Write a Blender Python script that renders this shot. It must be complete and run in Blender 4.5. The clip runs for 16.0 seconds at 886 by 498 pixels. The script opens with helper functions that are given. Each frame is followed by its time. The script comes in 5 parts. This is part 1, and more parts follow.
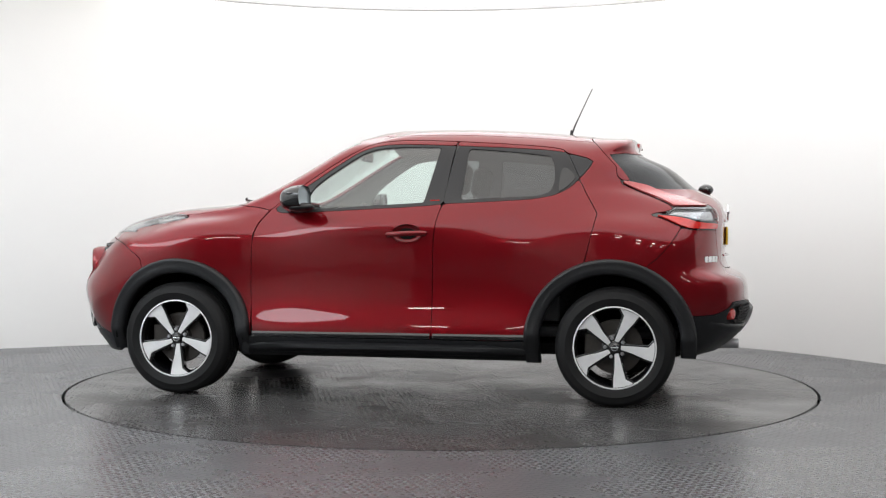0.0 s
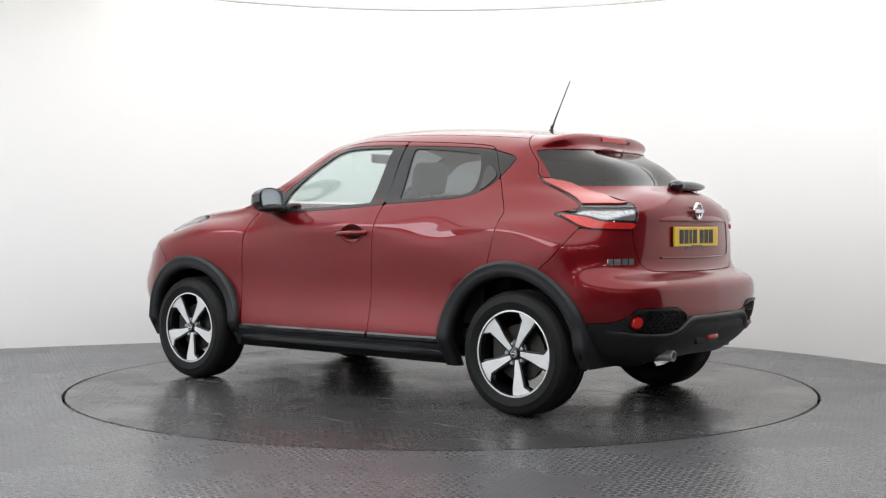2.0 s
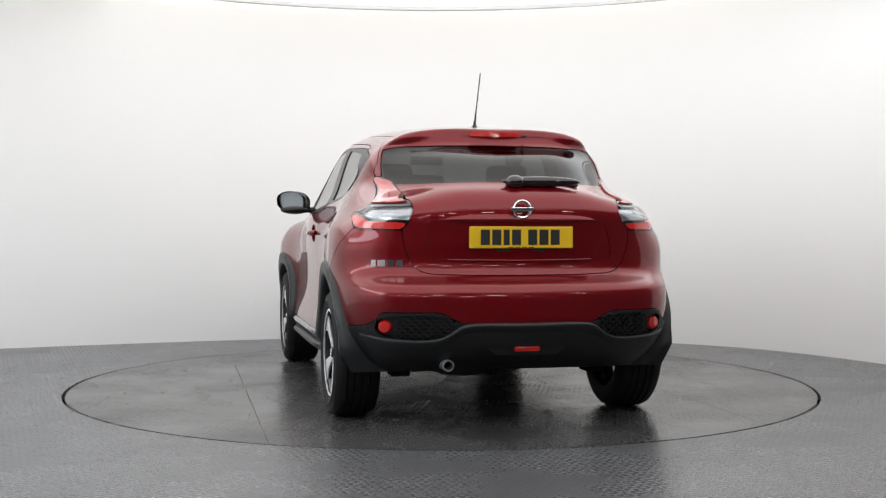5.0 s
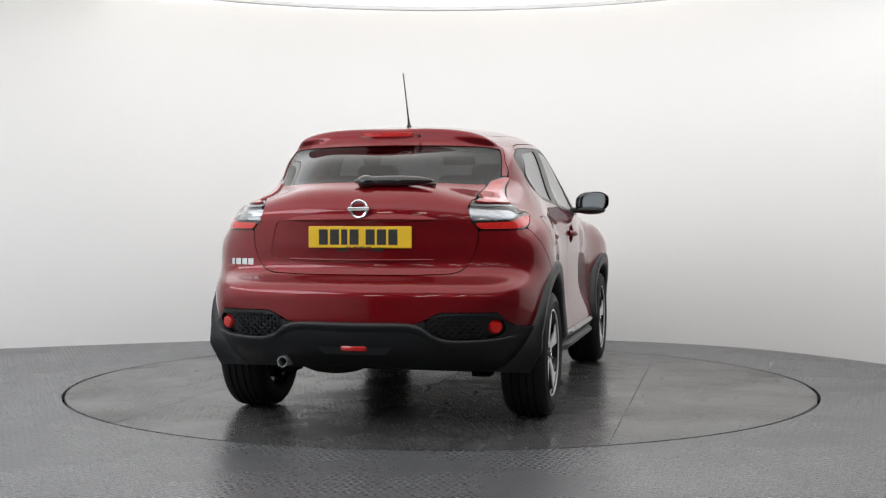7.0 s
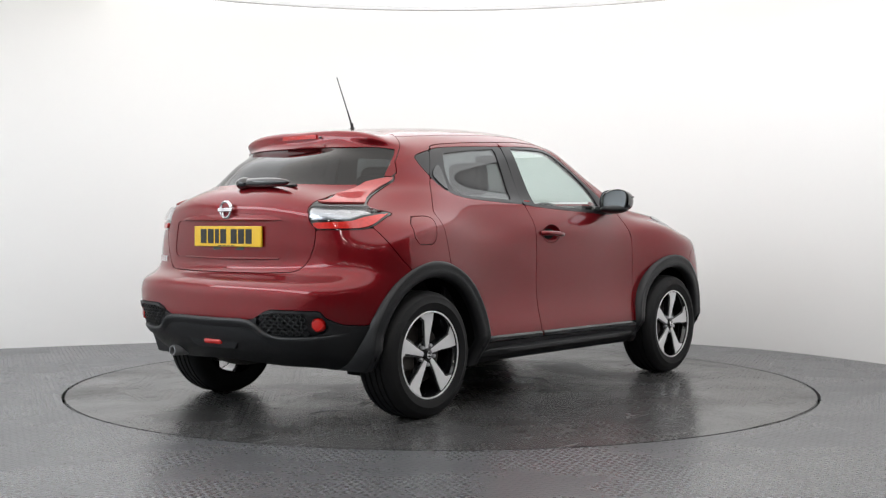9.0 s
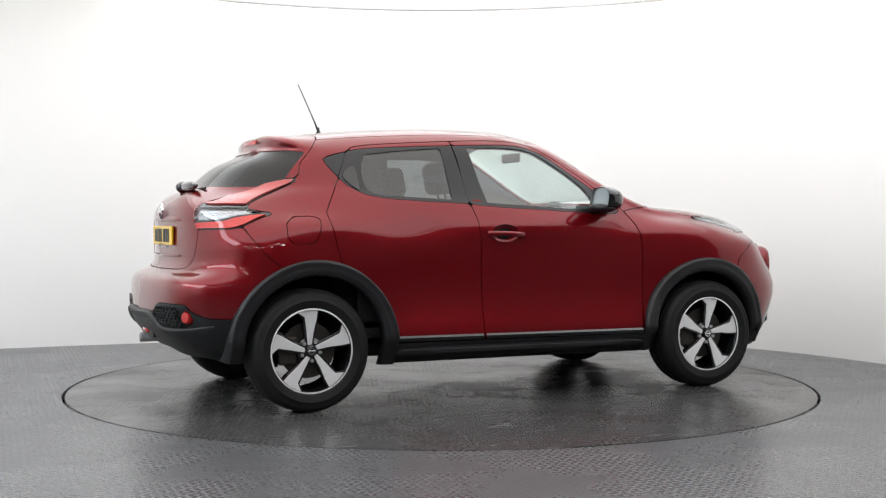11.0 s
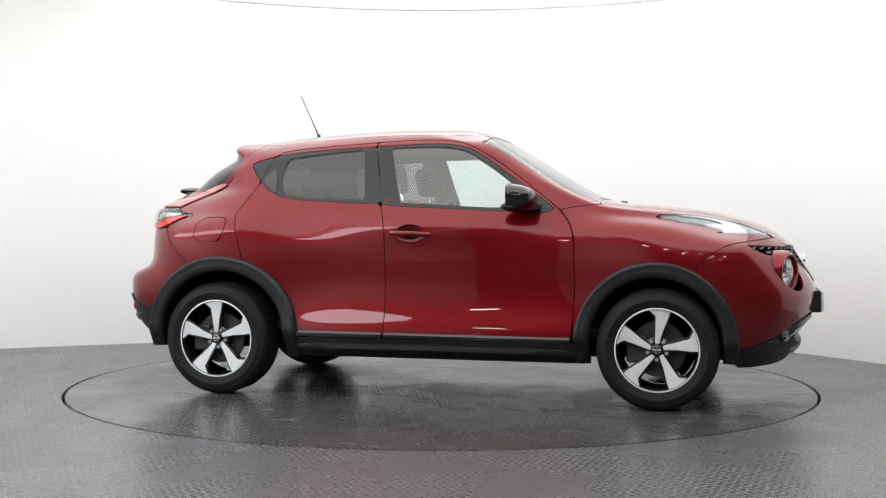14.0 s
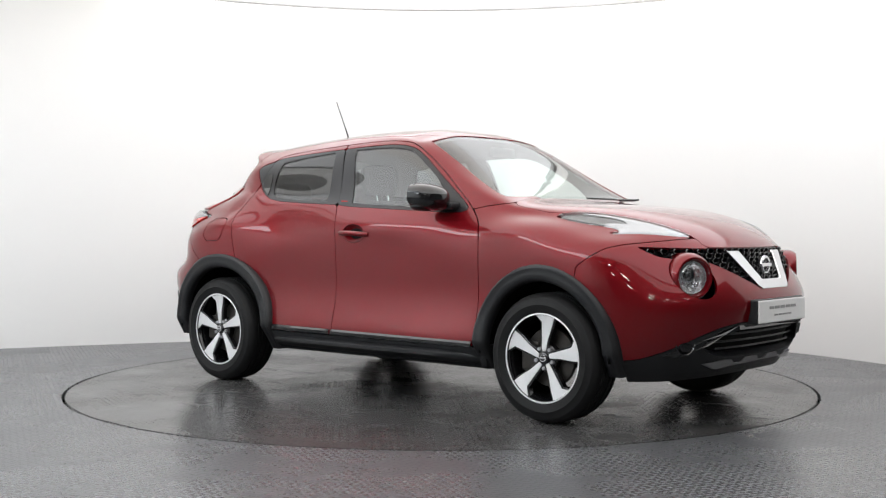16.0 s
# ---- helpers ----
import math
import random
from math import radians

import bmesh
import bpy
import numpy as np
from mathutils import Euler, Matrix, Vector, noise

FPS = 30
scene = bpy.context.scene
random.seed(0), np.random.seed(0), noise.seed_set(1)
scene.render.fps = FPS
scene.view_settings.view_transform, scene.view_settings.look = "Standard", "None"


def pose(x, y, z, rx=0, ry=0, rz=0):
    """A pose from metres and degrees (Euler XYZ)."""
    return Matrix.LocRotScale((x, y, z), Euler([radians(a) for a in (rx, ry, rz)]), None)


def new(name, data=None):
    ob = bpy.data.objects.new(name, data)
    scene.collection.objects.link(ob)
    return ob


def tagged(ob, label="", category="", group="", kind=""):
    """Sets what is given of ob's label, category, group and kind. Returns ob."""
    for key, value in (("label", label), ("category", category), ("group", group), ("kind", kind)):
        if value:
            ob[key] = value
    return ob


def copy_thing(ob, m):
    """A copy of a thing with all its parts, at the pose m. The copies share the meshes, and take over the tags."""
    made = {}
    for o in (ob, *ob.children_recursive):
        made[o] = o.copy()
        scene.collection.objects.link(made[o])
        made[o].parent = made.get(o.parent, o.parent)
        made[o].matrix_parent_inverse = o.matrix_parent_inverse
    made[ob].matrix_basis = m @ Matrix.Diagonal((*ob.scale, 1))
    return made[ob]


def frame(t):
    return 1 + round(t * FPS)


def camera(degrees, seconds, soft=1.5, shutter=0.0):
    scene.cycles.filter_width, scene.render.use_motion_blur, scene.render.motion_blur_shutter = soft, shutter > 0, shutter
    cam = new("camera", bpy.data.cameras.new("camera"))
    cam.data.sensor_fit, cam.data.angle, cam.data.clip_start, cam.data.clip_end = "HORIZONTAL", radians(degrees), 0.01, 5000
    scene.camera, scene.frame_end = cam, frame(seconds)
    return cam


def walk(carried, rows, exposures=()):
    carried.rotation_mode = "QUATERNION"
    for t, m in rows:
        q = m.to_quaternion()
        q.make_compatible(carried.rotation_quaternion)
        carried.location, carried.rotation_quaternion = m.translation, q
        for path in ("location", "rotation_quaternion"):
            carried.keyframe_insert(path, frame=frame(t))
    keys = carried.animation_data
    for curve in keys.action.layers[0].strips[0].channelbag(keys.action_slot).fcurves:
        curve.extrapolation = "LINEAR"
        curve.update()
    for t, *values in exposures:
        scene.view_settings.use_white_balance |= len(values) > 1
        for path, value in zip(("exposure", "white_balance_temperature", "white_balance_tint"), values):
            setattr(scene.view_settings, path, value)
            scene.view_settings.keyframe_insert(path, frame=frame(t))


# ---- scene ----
cam = camera(41.26, 16.0, 1.25)
VIEW = pose(0, -7.374, 0.977, 90 - 1.1, 0, -0.07) @ pose(0, 0, 0, 0, 0, 0.074)
walk(cam, [(0.0, VIEW), (16.0, VIEW)], [(0.0, 0.05), (2.0, 0.02), (3.5, -0.04), (5.0, -0.12), (7.0, -0.18), (8.0, -0.10), (9.0, -0.02), (11.5, 0.10), (13.0, 0.14), (16.0, 0.08)])

# ---- world and exposure ----
w = bpy.data.worlds.new("world")
scene.world = w
w.use_nodes = True
w.node_tree.nodes["Background"].inputs[0].default_value = (0.8, 0.85, 0.9, 1)
w.node_tree.nodes["Background"].inputs[1].default_value = 0.05
scene.view_settings.exposure = 0.0
CEILING_GLOW = 1.6
RING_GLOW = 1.8
COVE_GLOW = 1.4
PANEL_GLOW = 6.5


# ---- materials ----
def mat(name, color, rough=0.5, metal=0.0, coat=0.0, spec=0.5, noise_scale=0.0, vary=0.15, bump=0.0, bump_scale=60.0, emit=None, strength=0.0, coat_rough=0.03):
    m = bpy.data.materials.new(name)
    m.use_nodes = True
    nt = m.node_tree
    p = nt.nodes["Principled BSDF"]
    p.inputs["Base Color"].default_value = (*color, 1)
    p.inputs["Roughness"].default_value = rough
    p.inputs["Metallic"].default_value = metal
    p.inputs["Specular IOR Level"].default_value = spec
    p.inputs["Coat Weight"].default_value = coat
    p.inputs["Coat Roughness"].default_value = coat_rough
    if emit:
        p.inputs["Emission Color"].default_value = (*emit, 1)
        p.inputs["Emission Strength"].default_value = strength
    if noise_scale or bump:
        tc = nt.nodes.new("ShaderNodeTexCoord")
    if noise_scale:
        n = nt.nodes.new("ShaderNodeTexNoise")
        n.inputs["Scale"].default_value = noise_scale
        n.inputs["Detail"].default_value = 6
        nt.links.new(tc.outputs["Object"], n.inputs["Vector"])
        mx = nt.nodes.new("ShaderNodeMix")
        mx.data_type = "RGBA"
        mx.inputs["A"].default_value = (*[c * (1 - vary) for c in color], 1)
        mx.inputs["B"].default_value = (*[min(1, c * (1 + vary)) for c in color], 1)
        nt.links.new(n.outputs["Fac"], mx.inputs["Factor"])
        nt.links.new(mx.outputs["Result"], p.inputs["Base Color"])
        mr = nt.nodes.new("ShaderNodeMapRange")
        mr.inputs["To Min"].default_value = rough * 0.8
        mr.inputs["To Max"].default_value = min(1, rough * 1.25)
        nt.links.new(n.outputs["Fac"], mr.inputs["Value"])
        nt.links.new(mr.outputs["Result"], p.inputs["Roughness"])
    if bump:
        b = nt.nodes.new("ShaderNodeTexNoise")
        b.inputs["Scale"].default_value = bump_scale
        b.inputs["Detail"].default_value = 4
        nt.links.new(tc.outputs["Object"], b.inputs["Vector"])
        bn = nt.nodes.new("ShaderNodeBump")
        bn.inputs["Strength"].default_value = bump
        bn.inputs["Distance"].default_value = 0.002
        nt.links.new(b.outputs["Fac"], bn.inputs["Height"])
        nt.links.new(bn.outputs["Normal"], p.inputs["Normal"])
    return m


def glass_mat(name, tint, gloss=0.02, floor=0.07):
    m = bpy.data.materials.new(name)
    m.use_nodes = True
    nt = m.node_tree
    nt.nodes.remove(nt.nodes["Principled BSDF"])
    out = nt.nodes["Material Output"]
    tr = nt.nodes.new("ShaderNodeBsdfTransparent")
    tr.inputs["Color"].default_value = (*tint, 1)
    gl = nt.nodes.new("ShaderNodeBsdfGlossy")
    gl.inputs["Roughness"].default_value = gloss
    lw = nt.nodes.new("ShaderNodeLayerWeight")
    lw.inputs["Blend"].default_value = 0.5
    pw = nt.nodes.new("ShaderNodeMath")
    pw.operation = "POWER"
    nt.links.new(lw.outputs["Facing"], pw.inputs[0])
    pw.inputs[1].default_value = 4.5
    ma = nt.nodes.new("ShaderNodeMath")
    ma.operation = "MULTIPLY_ADD"
    nt.links.new(pw.outputs[0], ma.inputs[0])
    ma.inputs[1].default_value = 0.92
    ma.inputs[2].default_value = floor
    mx = nt.nodes.new("ShaderNodeMixShader")
    nt.links.new(ma.outputs[0], mx.inputs["Fac"])
    nt.links.new(tr.outputs["BSDF"], mx.inputs[1])
    nt.links.new(gl.outputs["BSDF"], mx.inputs[2])
    nt.links.new(mx.outputs["Shader"], out.inputs["Surface"])
    return m


def paint_mat():
    m = mat("red_metallic_paint", (0.30, 0.006, 0.012), 0.34, 0.5, 1.0, 0.08, coat_rough=0.008)
    nt = m.node_tree
    p = nt.nodes["Principled BSDF"]
    p.inputs["Coat IOR"].default_value = 1.45
    tc = nt.nodes.new("ShaderNodeTexCoord")
    v = nt.nodes.new("ShaderNodeTexVoronoi")
    v.inputs["Scale"].default_value = 900
    nt.links.new(tc.outputs["Object"], v.inputs["Vector"])
    mx = nt.nodes.new("ShaderNodeMix")
    mx.data_type = "RGBA"
    mx.inputs["A"].default_value = (0.138, 0.0015, 0.0042, 1)
    mx.inputs["B"].default_value = (0.198, 0.0027, 0.0075, 1)
    nt.links.new(v.outputs["Color"], mx.inputs["Factor"])
    nt.links.new(mx.outputs["Result"], p.inputs["Base Color"])
    return m


def tread_mat(name, base, dirt, wet, relief, scuff):
    """Painted steel tread plate: small raised lozenges in two directions, worn and stained."""
    m = bpy.data.materials.new(name)
    m.use_nodes = True
    nt = m.node_tree
    p = nt.nodes["Principled BSDF"]
    N, L = nt.nodes.new, nt.links.new
    tc = N("ShaderNodeTexCoord")

    def mathn(op, a, b=None, c=None):
        n = N("ShaderNodeMath")
        n.operation = op
        for k, v in enumerate((a, b, c)):
            if v is None:
                continue
            if isinstance(v, (int, float)):
                n.inputs[k].default_value = v
            else:
                L(v, n.inputs[k])
        return n.outputs[0]

    def waves(angle, along, across):
        mp = N("ShaderNodeMapping")
        mp.inputs["Rotation"].default_value = (0, 0, radians(angle))
        L(tc.outputs["Object"], mp.inputs["Vector"])
        sx = N("ShaderNodeSeparateXYZ")
        L(mp.outputs["Vector"], sx.inputs[0])
        a = mathn("SINE", mathn("MULTIPLY", sx.outputs[0], 2 * math.pi / along))
        b = mathn("SINE", mathn("MULTIPLY", sx.outputs[1], 2 * math.pi / across))
        return mathn("MULTIPLY", a, b)
    lumps = mathn("MAXIMUM", waves(45, 0.076, 0.034), waves(-45, 0.076, 0.034))
    lumps = mathn("SMOOTH_MIN", mathn("MULTIPLY", mathn("MAXIMUM", mathn("SUBTRACT", lumps, 0.45), 0.0), 3.0), 1.0)
    big = N("ShaderNodeTexNoise")
    big.inputs["Scale"].default_value = 1.3
    big.inputs["Detail"].default_value = 8
    big.inputs["Roughness"].default_value = 0.62
    L(tc.outputs["Object"], big.inputs["Vector"])
    fine = N("ShaderNodeTexNoise")
    fine.inputs["Scale"].default_value = 45
    fine.inputs["Detail"].default_value = 6
    L(tc.outputs["Object"], fine.inputs["Vector"])
    worn = N("ShaderNodeMapRange")
    worn.inputs["From Min"].default_value = 0.40
    worn.inputs["From Max"].default_value = 0.66
    worn.inputs["To Min"].default_value = relief[0]
    worn.inputs["To Max"].default_value = relief[1]
    L(big.outputs["Fac"], worn.inputs["Value"])
    lumps = mathn("MULTIPLY", lumps, worn.outputs["Result"])
    ramp = N("ShaderNodeMapRange")
    ramp.inputs["From Min"].default_value = 0.42
    ramp.inputs["From Max"].default_value = 0.62
    L(big.outputs["Fac"], ramp.inputs["Value"])
    mx = N("ShaderNodeMix")
    mx.data_type = "RGBA"
    mx.inputs["A"].default_value = (*base, 1)
    mx.inputs["B"].default_value = (*dirt, 1)
    L(ramp.outputs["Result"], mx.inputs["Factor"])
    mx2 = N("ShaderNodeMix")
    mx2.data_type = "RGBA"
    mx2.blend_type = "MULTIPLY"
    mx2.inputs["Factor"].default_value = 0.35
    L(mx.outputs["Result"], mx2.inputs["A"])
    L(fine.outputs["Color"], mx2.inputs["B"])
    mx3 = N("ShaderNodeMix")
    mx3.data_type = "RGBA"
    mx3.blend_type = "MULTIPLY"
    mx3.inputs["Factor"].default_value = 1.0
    L(mx2.outputs["Result"], mx3.inputs["A"])
    tone = N("ShaderNodeMix")
    tone.data_type = "RGBA"
    tone.inputs["A"].default_value = (0.88, 0.88, 0.88, 1)
    tone.inputs["B"].default_value = (1.55, 1.55, 1.55, 1)
    L(lumps, tone.inputs["Factor"])
    L(tone.outputs["Result"], mx3.inputs["B"])

    def streaks(scale, stretch, lo, hi):
        mp = N("ShaderNodeMapping")
        mp.inputs["Scale"].default_value = (scale, scale * stretch, scale)
        L(tc.outputs["Object"], mp.inputs["Vector"])
        n = N("ShaderNodeTexNoise")
        n.inputs["Scale"].default_value = 1.0
        n.inputs["Detail"].default_value = 7
        n.inputs["Roughness"].default_value = 0.68
        n.inputs["Distortion"].default_value = 0.6
        L(mp.outputs["Vector"], n.inputs["Vector"])
        r = N("ShaderNodeMapRange")
        r.inputs["From Min"].default_value = lo
        r.inputs["From Max"].default_value = hi
        L(n.outputs["Fac"], r.inputs["Value"])
        return r.outputs["Result"]
    pale = mathn("MULTIPLY", streaks(2.6, 3.5, 0.60, 0.72), scuff)
    damp = mathn("MULTIPLY", streaks(1.7, 2.6, 0.58, 0.66), scuff)
    mx4 = N("ShaderNodeMix")
    mx4.data_type = "RGBA"
    L(mathn("MULTIPLY", pale, 0.55), mx4.inputs["Factor"])
    L(mx3.outputs["Result"], mx4.inputs["A"])
    mx4.inputs["B"].default_value = (0.19, 0.185, 0.18, 1)
    mx5 = N("ShaderNodeMix")
    mx5.data_type = "RGBA"
    L(mathn("MULTIPLY", damp, 0.75), mx5.inputs["Factor"])
    L(mx4.outputs["Result"], mx5.inputs["A"])
    mx5.inputs["B"].default_value = (0.022, 0.021, 0.020, 1)
    L(mx5.outputs["Result"], p.inputs["Base Color"])
    rr = N("ShaderNodeMapRange")
    rr.inputs["From Min"].default_value = 0.35
    rr.inputs["From Max"].default_value = 0.7
    rr.inputs["To Min"].default_value = wet[0]
    rr.inputs["To Max"].default_value = wet[1]
    L(big.outputs["Fac"], rr.inputs["Value"])
    L(mathn("ADD", mathn("MULTIPLY_ADD", pale, 0.25, rr.outputs["Result"]), mathn("ADD", mathn("MULTIPLY", fine.outputs["Fac"], 0.06), mathn("MULTIPLY", lumps, 0.14))), p.inputs["Roughness"])
    p.inputs["Specular IOR Level"].default_value = 0.5
    bn = N("ShaderNodeBump")
    bn.inputs["Strength"].default_value = 0.55
    bn.inputs["Distance"].default_value = 0.0015
    L(mathn("ADD", lumps, mathn("MULTIPLY", fine.outputs["Fac"], 0.10)), bn.inputs["Height"])
    L(bn.outputs["Normal"], p.inputs["Normal"])
    return m


PAINT = paint_mat()
PLASTIC = mat("black_textured_plastic", (0.010, 0.0105, 0.012), 0.40, 0, 0, 0.42, 30, 0.12, 0.25, 500)
GLOSS = mat("gloss_black", (0.006, 0.006, 0.007), 0.08, 0, 0.6)
LIP = mat("dull_silver", (0.22, 0.22, 0.225), 0.45, 0.5)
MATTE = mat("matte_black", (0.006, 0.006, 0.006), 0.8, 0, 0, 0.2)
PILLAR = mat("satin_black_film", (0.010, 0.010, 0.012), 0.3)
RUBBER = mat("tyre_rubber", (0.0085, 0.0085, 0.009), 0.6, 0, 0, 0.25, 25, 0.2, 0.15, 300)
SILVER = mat("machined_alloy", (0.80, 0.80, 0.81), 0.38, 0.35, 0.2, 0.5, 40, 0.06)
DISC = mat("brake_steel", (0.05, 0.045, 0.041), 0.5, 0.6, 0, 0.5, 60, 0.3)
CHROME = mat("chrome", (0.75, 0.75, 0.77), 0.07, 1.0)
SATIN = mat("satin_silver", (0.45, 0.45, 0.47), 0.35, 0.7)
FABRIC = mat("dark_seat_fabric", (0.03, 0.03, 0.033), 0.9, 0, 0, 0.3, 80, 0.25, 0.3, 400)
HEADLINER = mat("pale_headliner", (0.30, 0.30, 0.29), 0.9, 0, 0, 0.3, 40, 0.08)
TRIM = mat("dark_cabin_plastic", (0.025, 0.025, 0.028), 0.6, 0, 0, 0.4, 40, 0.15)
WINDOW = glass_mat("clear_green_glass", (0.82, 0.92, 0.89), floor=0.15)
PRIVACY = glass_mat("privacy_glass", (0.18, 0.19, 0.195), floor=0.10)
REARGLASS = glass_mat("dark_rear_glass", (0.06, 0.063, 0.066), floor=0.05)
REFLECT = mat("bright_reflector", (0.78, 0.78, 0.80), 0.15, 0.75, 0, 0.5, 60, 0.3)
LENS = glass_mat("clear_lens", (0.93, 0.94, 0.95))
REDLENS = mat("red_lens", (0.58, 0.018, 0.014), 0.10, 0.0, 0.8, 0.5, 60, 0.35)
ARMLENS = mat("pale_red_lens", (0.42, 0.055, 0.055), 0.15, 0.1, 0.8, 0.5, 50, 0.2)
REDGLOW = mat("red_reflector", (0.50, 0.012, 0.010), 0.18, 0.0, 0.5, 0.5, 300, 0.25)
BRIGHTLENS = mat("bright_clear_lens", (0.45, 0.46, 0.48), 0.14, 0.7, 1.0, 0.5, 60, 0.45)
SMOKE = mat("smoked_lens", (0.04, 0.042, 0.046), 0.08, 0.3, 1.0, 0.5, 25, 0.5)
YELLOW = mat("yellow_plate", (0.80, 0.50, 0.015), 0.35, 0, 0.3, 0.5, 60, 0.04)
WHITEPL = mat("white_plate", (0.72, 0.72, 0.71), 0.35, 0, 0.3, 0.5, 60, 0.04)
INK = mat("black_ink", (0.015, 0.015, 0.015), 0.5)
GREYINK = mat("grey_ink", (0.25, 0.25, 0.25), 0.5)
# pale blue, partly diffuse: a bright reflection put into the mirror's colour
MIRRORGLASS = mat("mirror_glass", (0.72, 0.82, 0.88), 0.08, 0.6)
WALL = mat("white_studio_wall", (0.80, 0.795, 0.785), 0.62, 0, 0, 0.3, 0.7, 0.025, 0.05, 8)
HALL = mat("grey_hall_wall", (0.16, 0.16, 0.165), 0.8, 0, 0, 0.3, 1.2, 0.15)
FLOOR = tread_mat("grey_tread_plate", (0.108, 0.111, 0.118), (0.088, 0.090, 0.095), (0.21, 0.28), (1.0, 0.7), 0.15)
TABLE = tread_mat("worn_tread_plate", (0.092, 0.092, 0.094), (0.044, 0.043, 0.042), (0.15, 0.30), (0.08, 0.60), 1.0)
GLOW = mat("glowing_ceiling_fabric", (0.8, 0.8, 0.8), 0.9, emit=(1.0, 0.975, 0.94), strength=CEILING_GLOW)
RING = mat("glowing_ring_fabric", (0.8, 0.8, 0.8), 0.9, emit=(0.97, 0.985, 1.0), strength=RING_GLOW)
COVE = mat("glowing_cove_strip", (0.8, 0.8, 0.8), 0.9, emit=(1.0, 0.985, 0.96), strength=COVE_GLOW)
TUBE = mat("fluorescent_tube", (0.8, 0.8, 0.8), 0.5, emit=(1.0, 0.96, 0.9), strength=30.0)
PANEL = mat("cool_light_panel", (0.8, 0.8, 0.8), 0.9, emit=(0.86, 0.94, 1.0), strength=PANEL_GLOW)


# ---- mesh helpers ----
def mesh_ob(name, verts, faces, material, parent=None, label="", smooth=True, flat_from=None):
    me = bpy.data.meshes.new(name)
    me.from_pydata([tuple(map(float, v)) for v in verts], [], faces)
    me.materials.append(material)
    if smooth:
        me.polygons.foreach_set("use_smooth", [flat_from is None or k < flat_from for k in range(len(me.polygons))])
    me.update()
    ob = new(name, me)
    if parent:
        ob.parent = parent
    if label:
        ob["label"] = label
    return ob


def part(name, bm, material, parent=None, label="", smooth=None):
    bmesh.ops.recalc_face_normals(bm, faces=bm.faces)
    if smooth is not None:
        for f in bm.faces:
            f.smooth = True
        for e in bm.edges:
            if len(e.link_faces) == 2 and e.calc_face_angle(0) > radians(smooth):
                e.smooth = False
    me = bpy.data.meshes.new(name)
    bm.to_mesh(me)
    bm.free()
    me.materials.append(material)
    ob = new(name, me)
    if parent:
        ob.parent = parent
    if label:
        ob["label"] = label
    return ob


def block(lo, hi, bevel=0.0, seg=2):
    bm = bmesh.new()
    bmesh.ops.create_cube(bm, size=1.0, matrix=Matrix.LocRotScale([(a + b) / 2 for a, b in zip(lo, hi)], None, [b - a for a, b in zip(lo, hi)]))
    if bevel:
        bmesh.ops.bevel(bm, geom=bm.edges[:], offset=bevel, segments=seg, affect="EDGES", profile=0.5)
    return bm


def ball(center, radii, seg=24, rings=14):
    bm = bmesh.new()
    bmesh.ops.create_uvsphere(bm, u_segments=seg, v_segments=rings, radius=1, matrix=Matrix.LocRotScale(center, None, radii))
    return bm


def lathe(profile, seg=64, m=None):
    """Turns (radius, y) pairs round the y axis."""
    bm = bmesh.new()
    rings = []
    for r, y in profile:
        if r < 1e-5:
            rings.append([bm.verts.new((0, y, 0))])
        else:
            rings.append([bm.verts.new((r * math.cos(2 * math.pi * k / seg), y, r * math.sin(2 * math.pi * k / seg))) for k in range(seg)])
    for a, b in zip(rings, rings[1:]):
        for k in range(seg):
            q = (k + 1) % seg
            if len(a) == 1 and len(b) > 1:
                bm.faces.new((a[0], b[k], b[q]))
            elif len(b) == 1 and len(a) > 1:
                bm.faces.new((a[k], b[0], a[q]))
            elif len(a) > 1:
                bm.faces.new((a[k], b[k], b[q], a[q]))
    if m:
        bm.transform(m)
    return bm


def tube(points, radius, seg=10, end_radius=None):
    bm = bmesh.new()
    pts = [Vector(p) for p in points]
    rings = []
    for i, p in enumerate(pts):
        d = (pts[min(i + 1, len(pts) - 1)] - pts[max(i - 1, 0)]).normalized()
        a = d.orthogonal().normalized()
        if i and rings:
            a = (last - d * last.dot(d)).normalized()
        last = a
        b = d.cross(a)
        r = radius if end_radius is None else radius + (end_radius - radius) * i / (len(pts) - 1)
        rings.append([bm.verts.new(p + r * (a * math.cos(2 * math.pi * k / seg) + b * math.sin(2 * math.pi * k / seg))) for k in range(seg)])
    for a, b in zip(rings, rings[1:]):
        for k in range(seg):
            bm.faces.new((a[k], a[(k + 1) % seg], b[(k + 1) % seg], b[k]))
    bm.faces.new(rings[0][::-1])
    bm.faces.new(rings[-1])
    return bm


def prism(outline, fn, depth, bevel=0.0):
    """A plate from a flat outline; fn(a, b, d) places a point of it at the depth d."""
    bm = bmesh.new()
    n = len(outline)
    front = [bm.verts.new(fn(a, b, 0)) for a, b in outline]
    back = [bm.verts.new(fn(a, b, depth)) for a, b in outline]
    bm.faces.new(front)
    bm.faces.new(back[::-1])
    for k in range(n):
        bm.faces.new((front[k], back[k], back[(k + 1) % n], front[(k + 1) % n]))
    bmesh.ops.recalc_face_normals(bm, faces=bm.faces)
    if bevel:
        bmesh.ops.bevel(bm, geom=bm.edges[:], offset=bevel, segments=2, affect="EDGES", profile=0.5)
    return bm


def join(*bms):
    out = bmesh.new()
    for b in bms:
        me = bpy.data.meshes.new("tmp")
        b.to_mesh(me)
        out.from_mesh(me)
        bpy.data.meshes.remove(me)
        b.free()
    return out


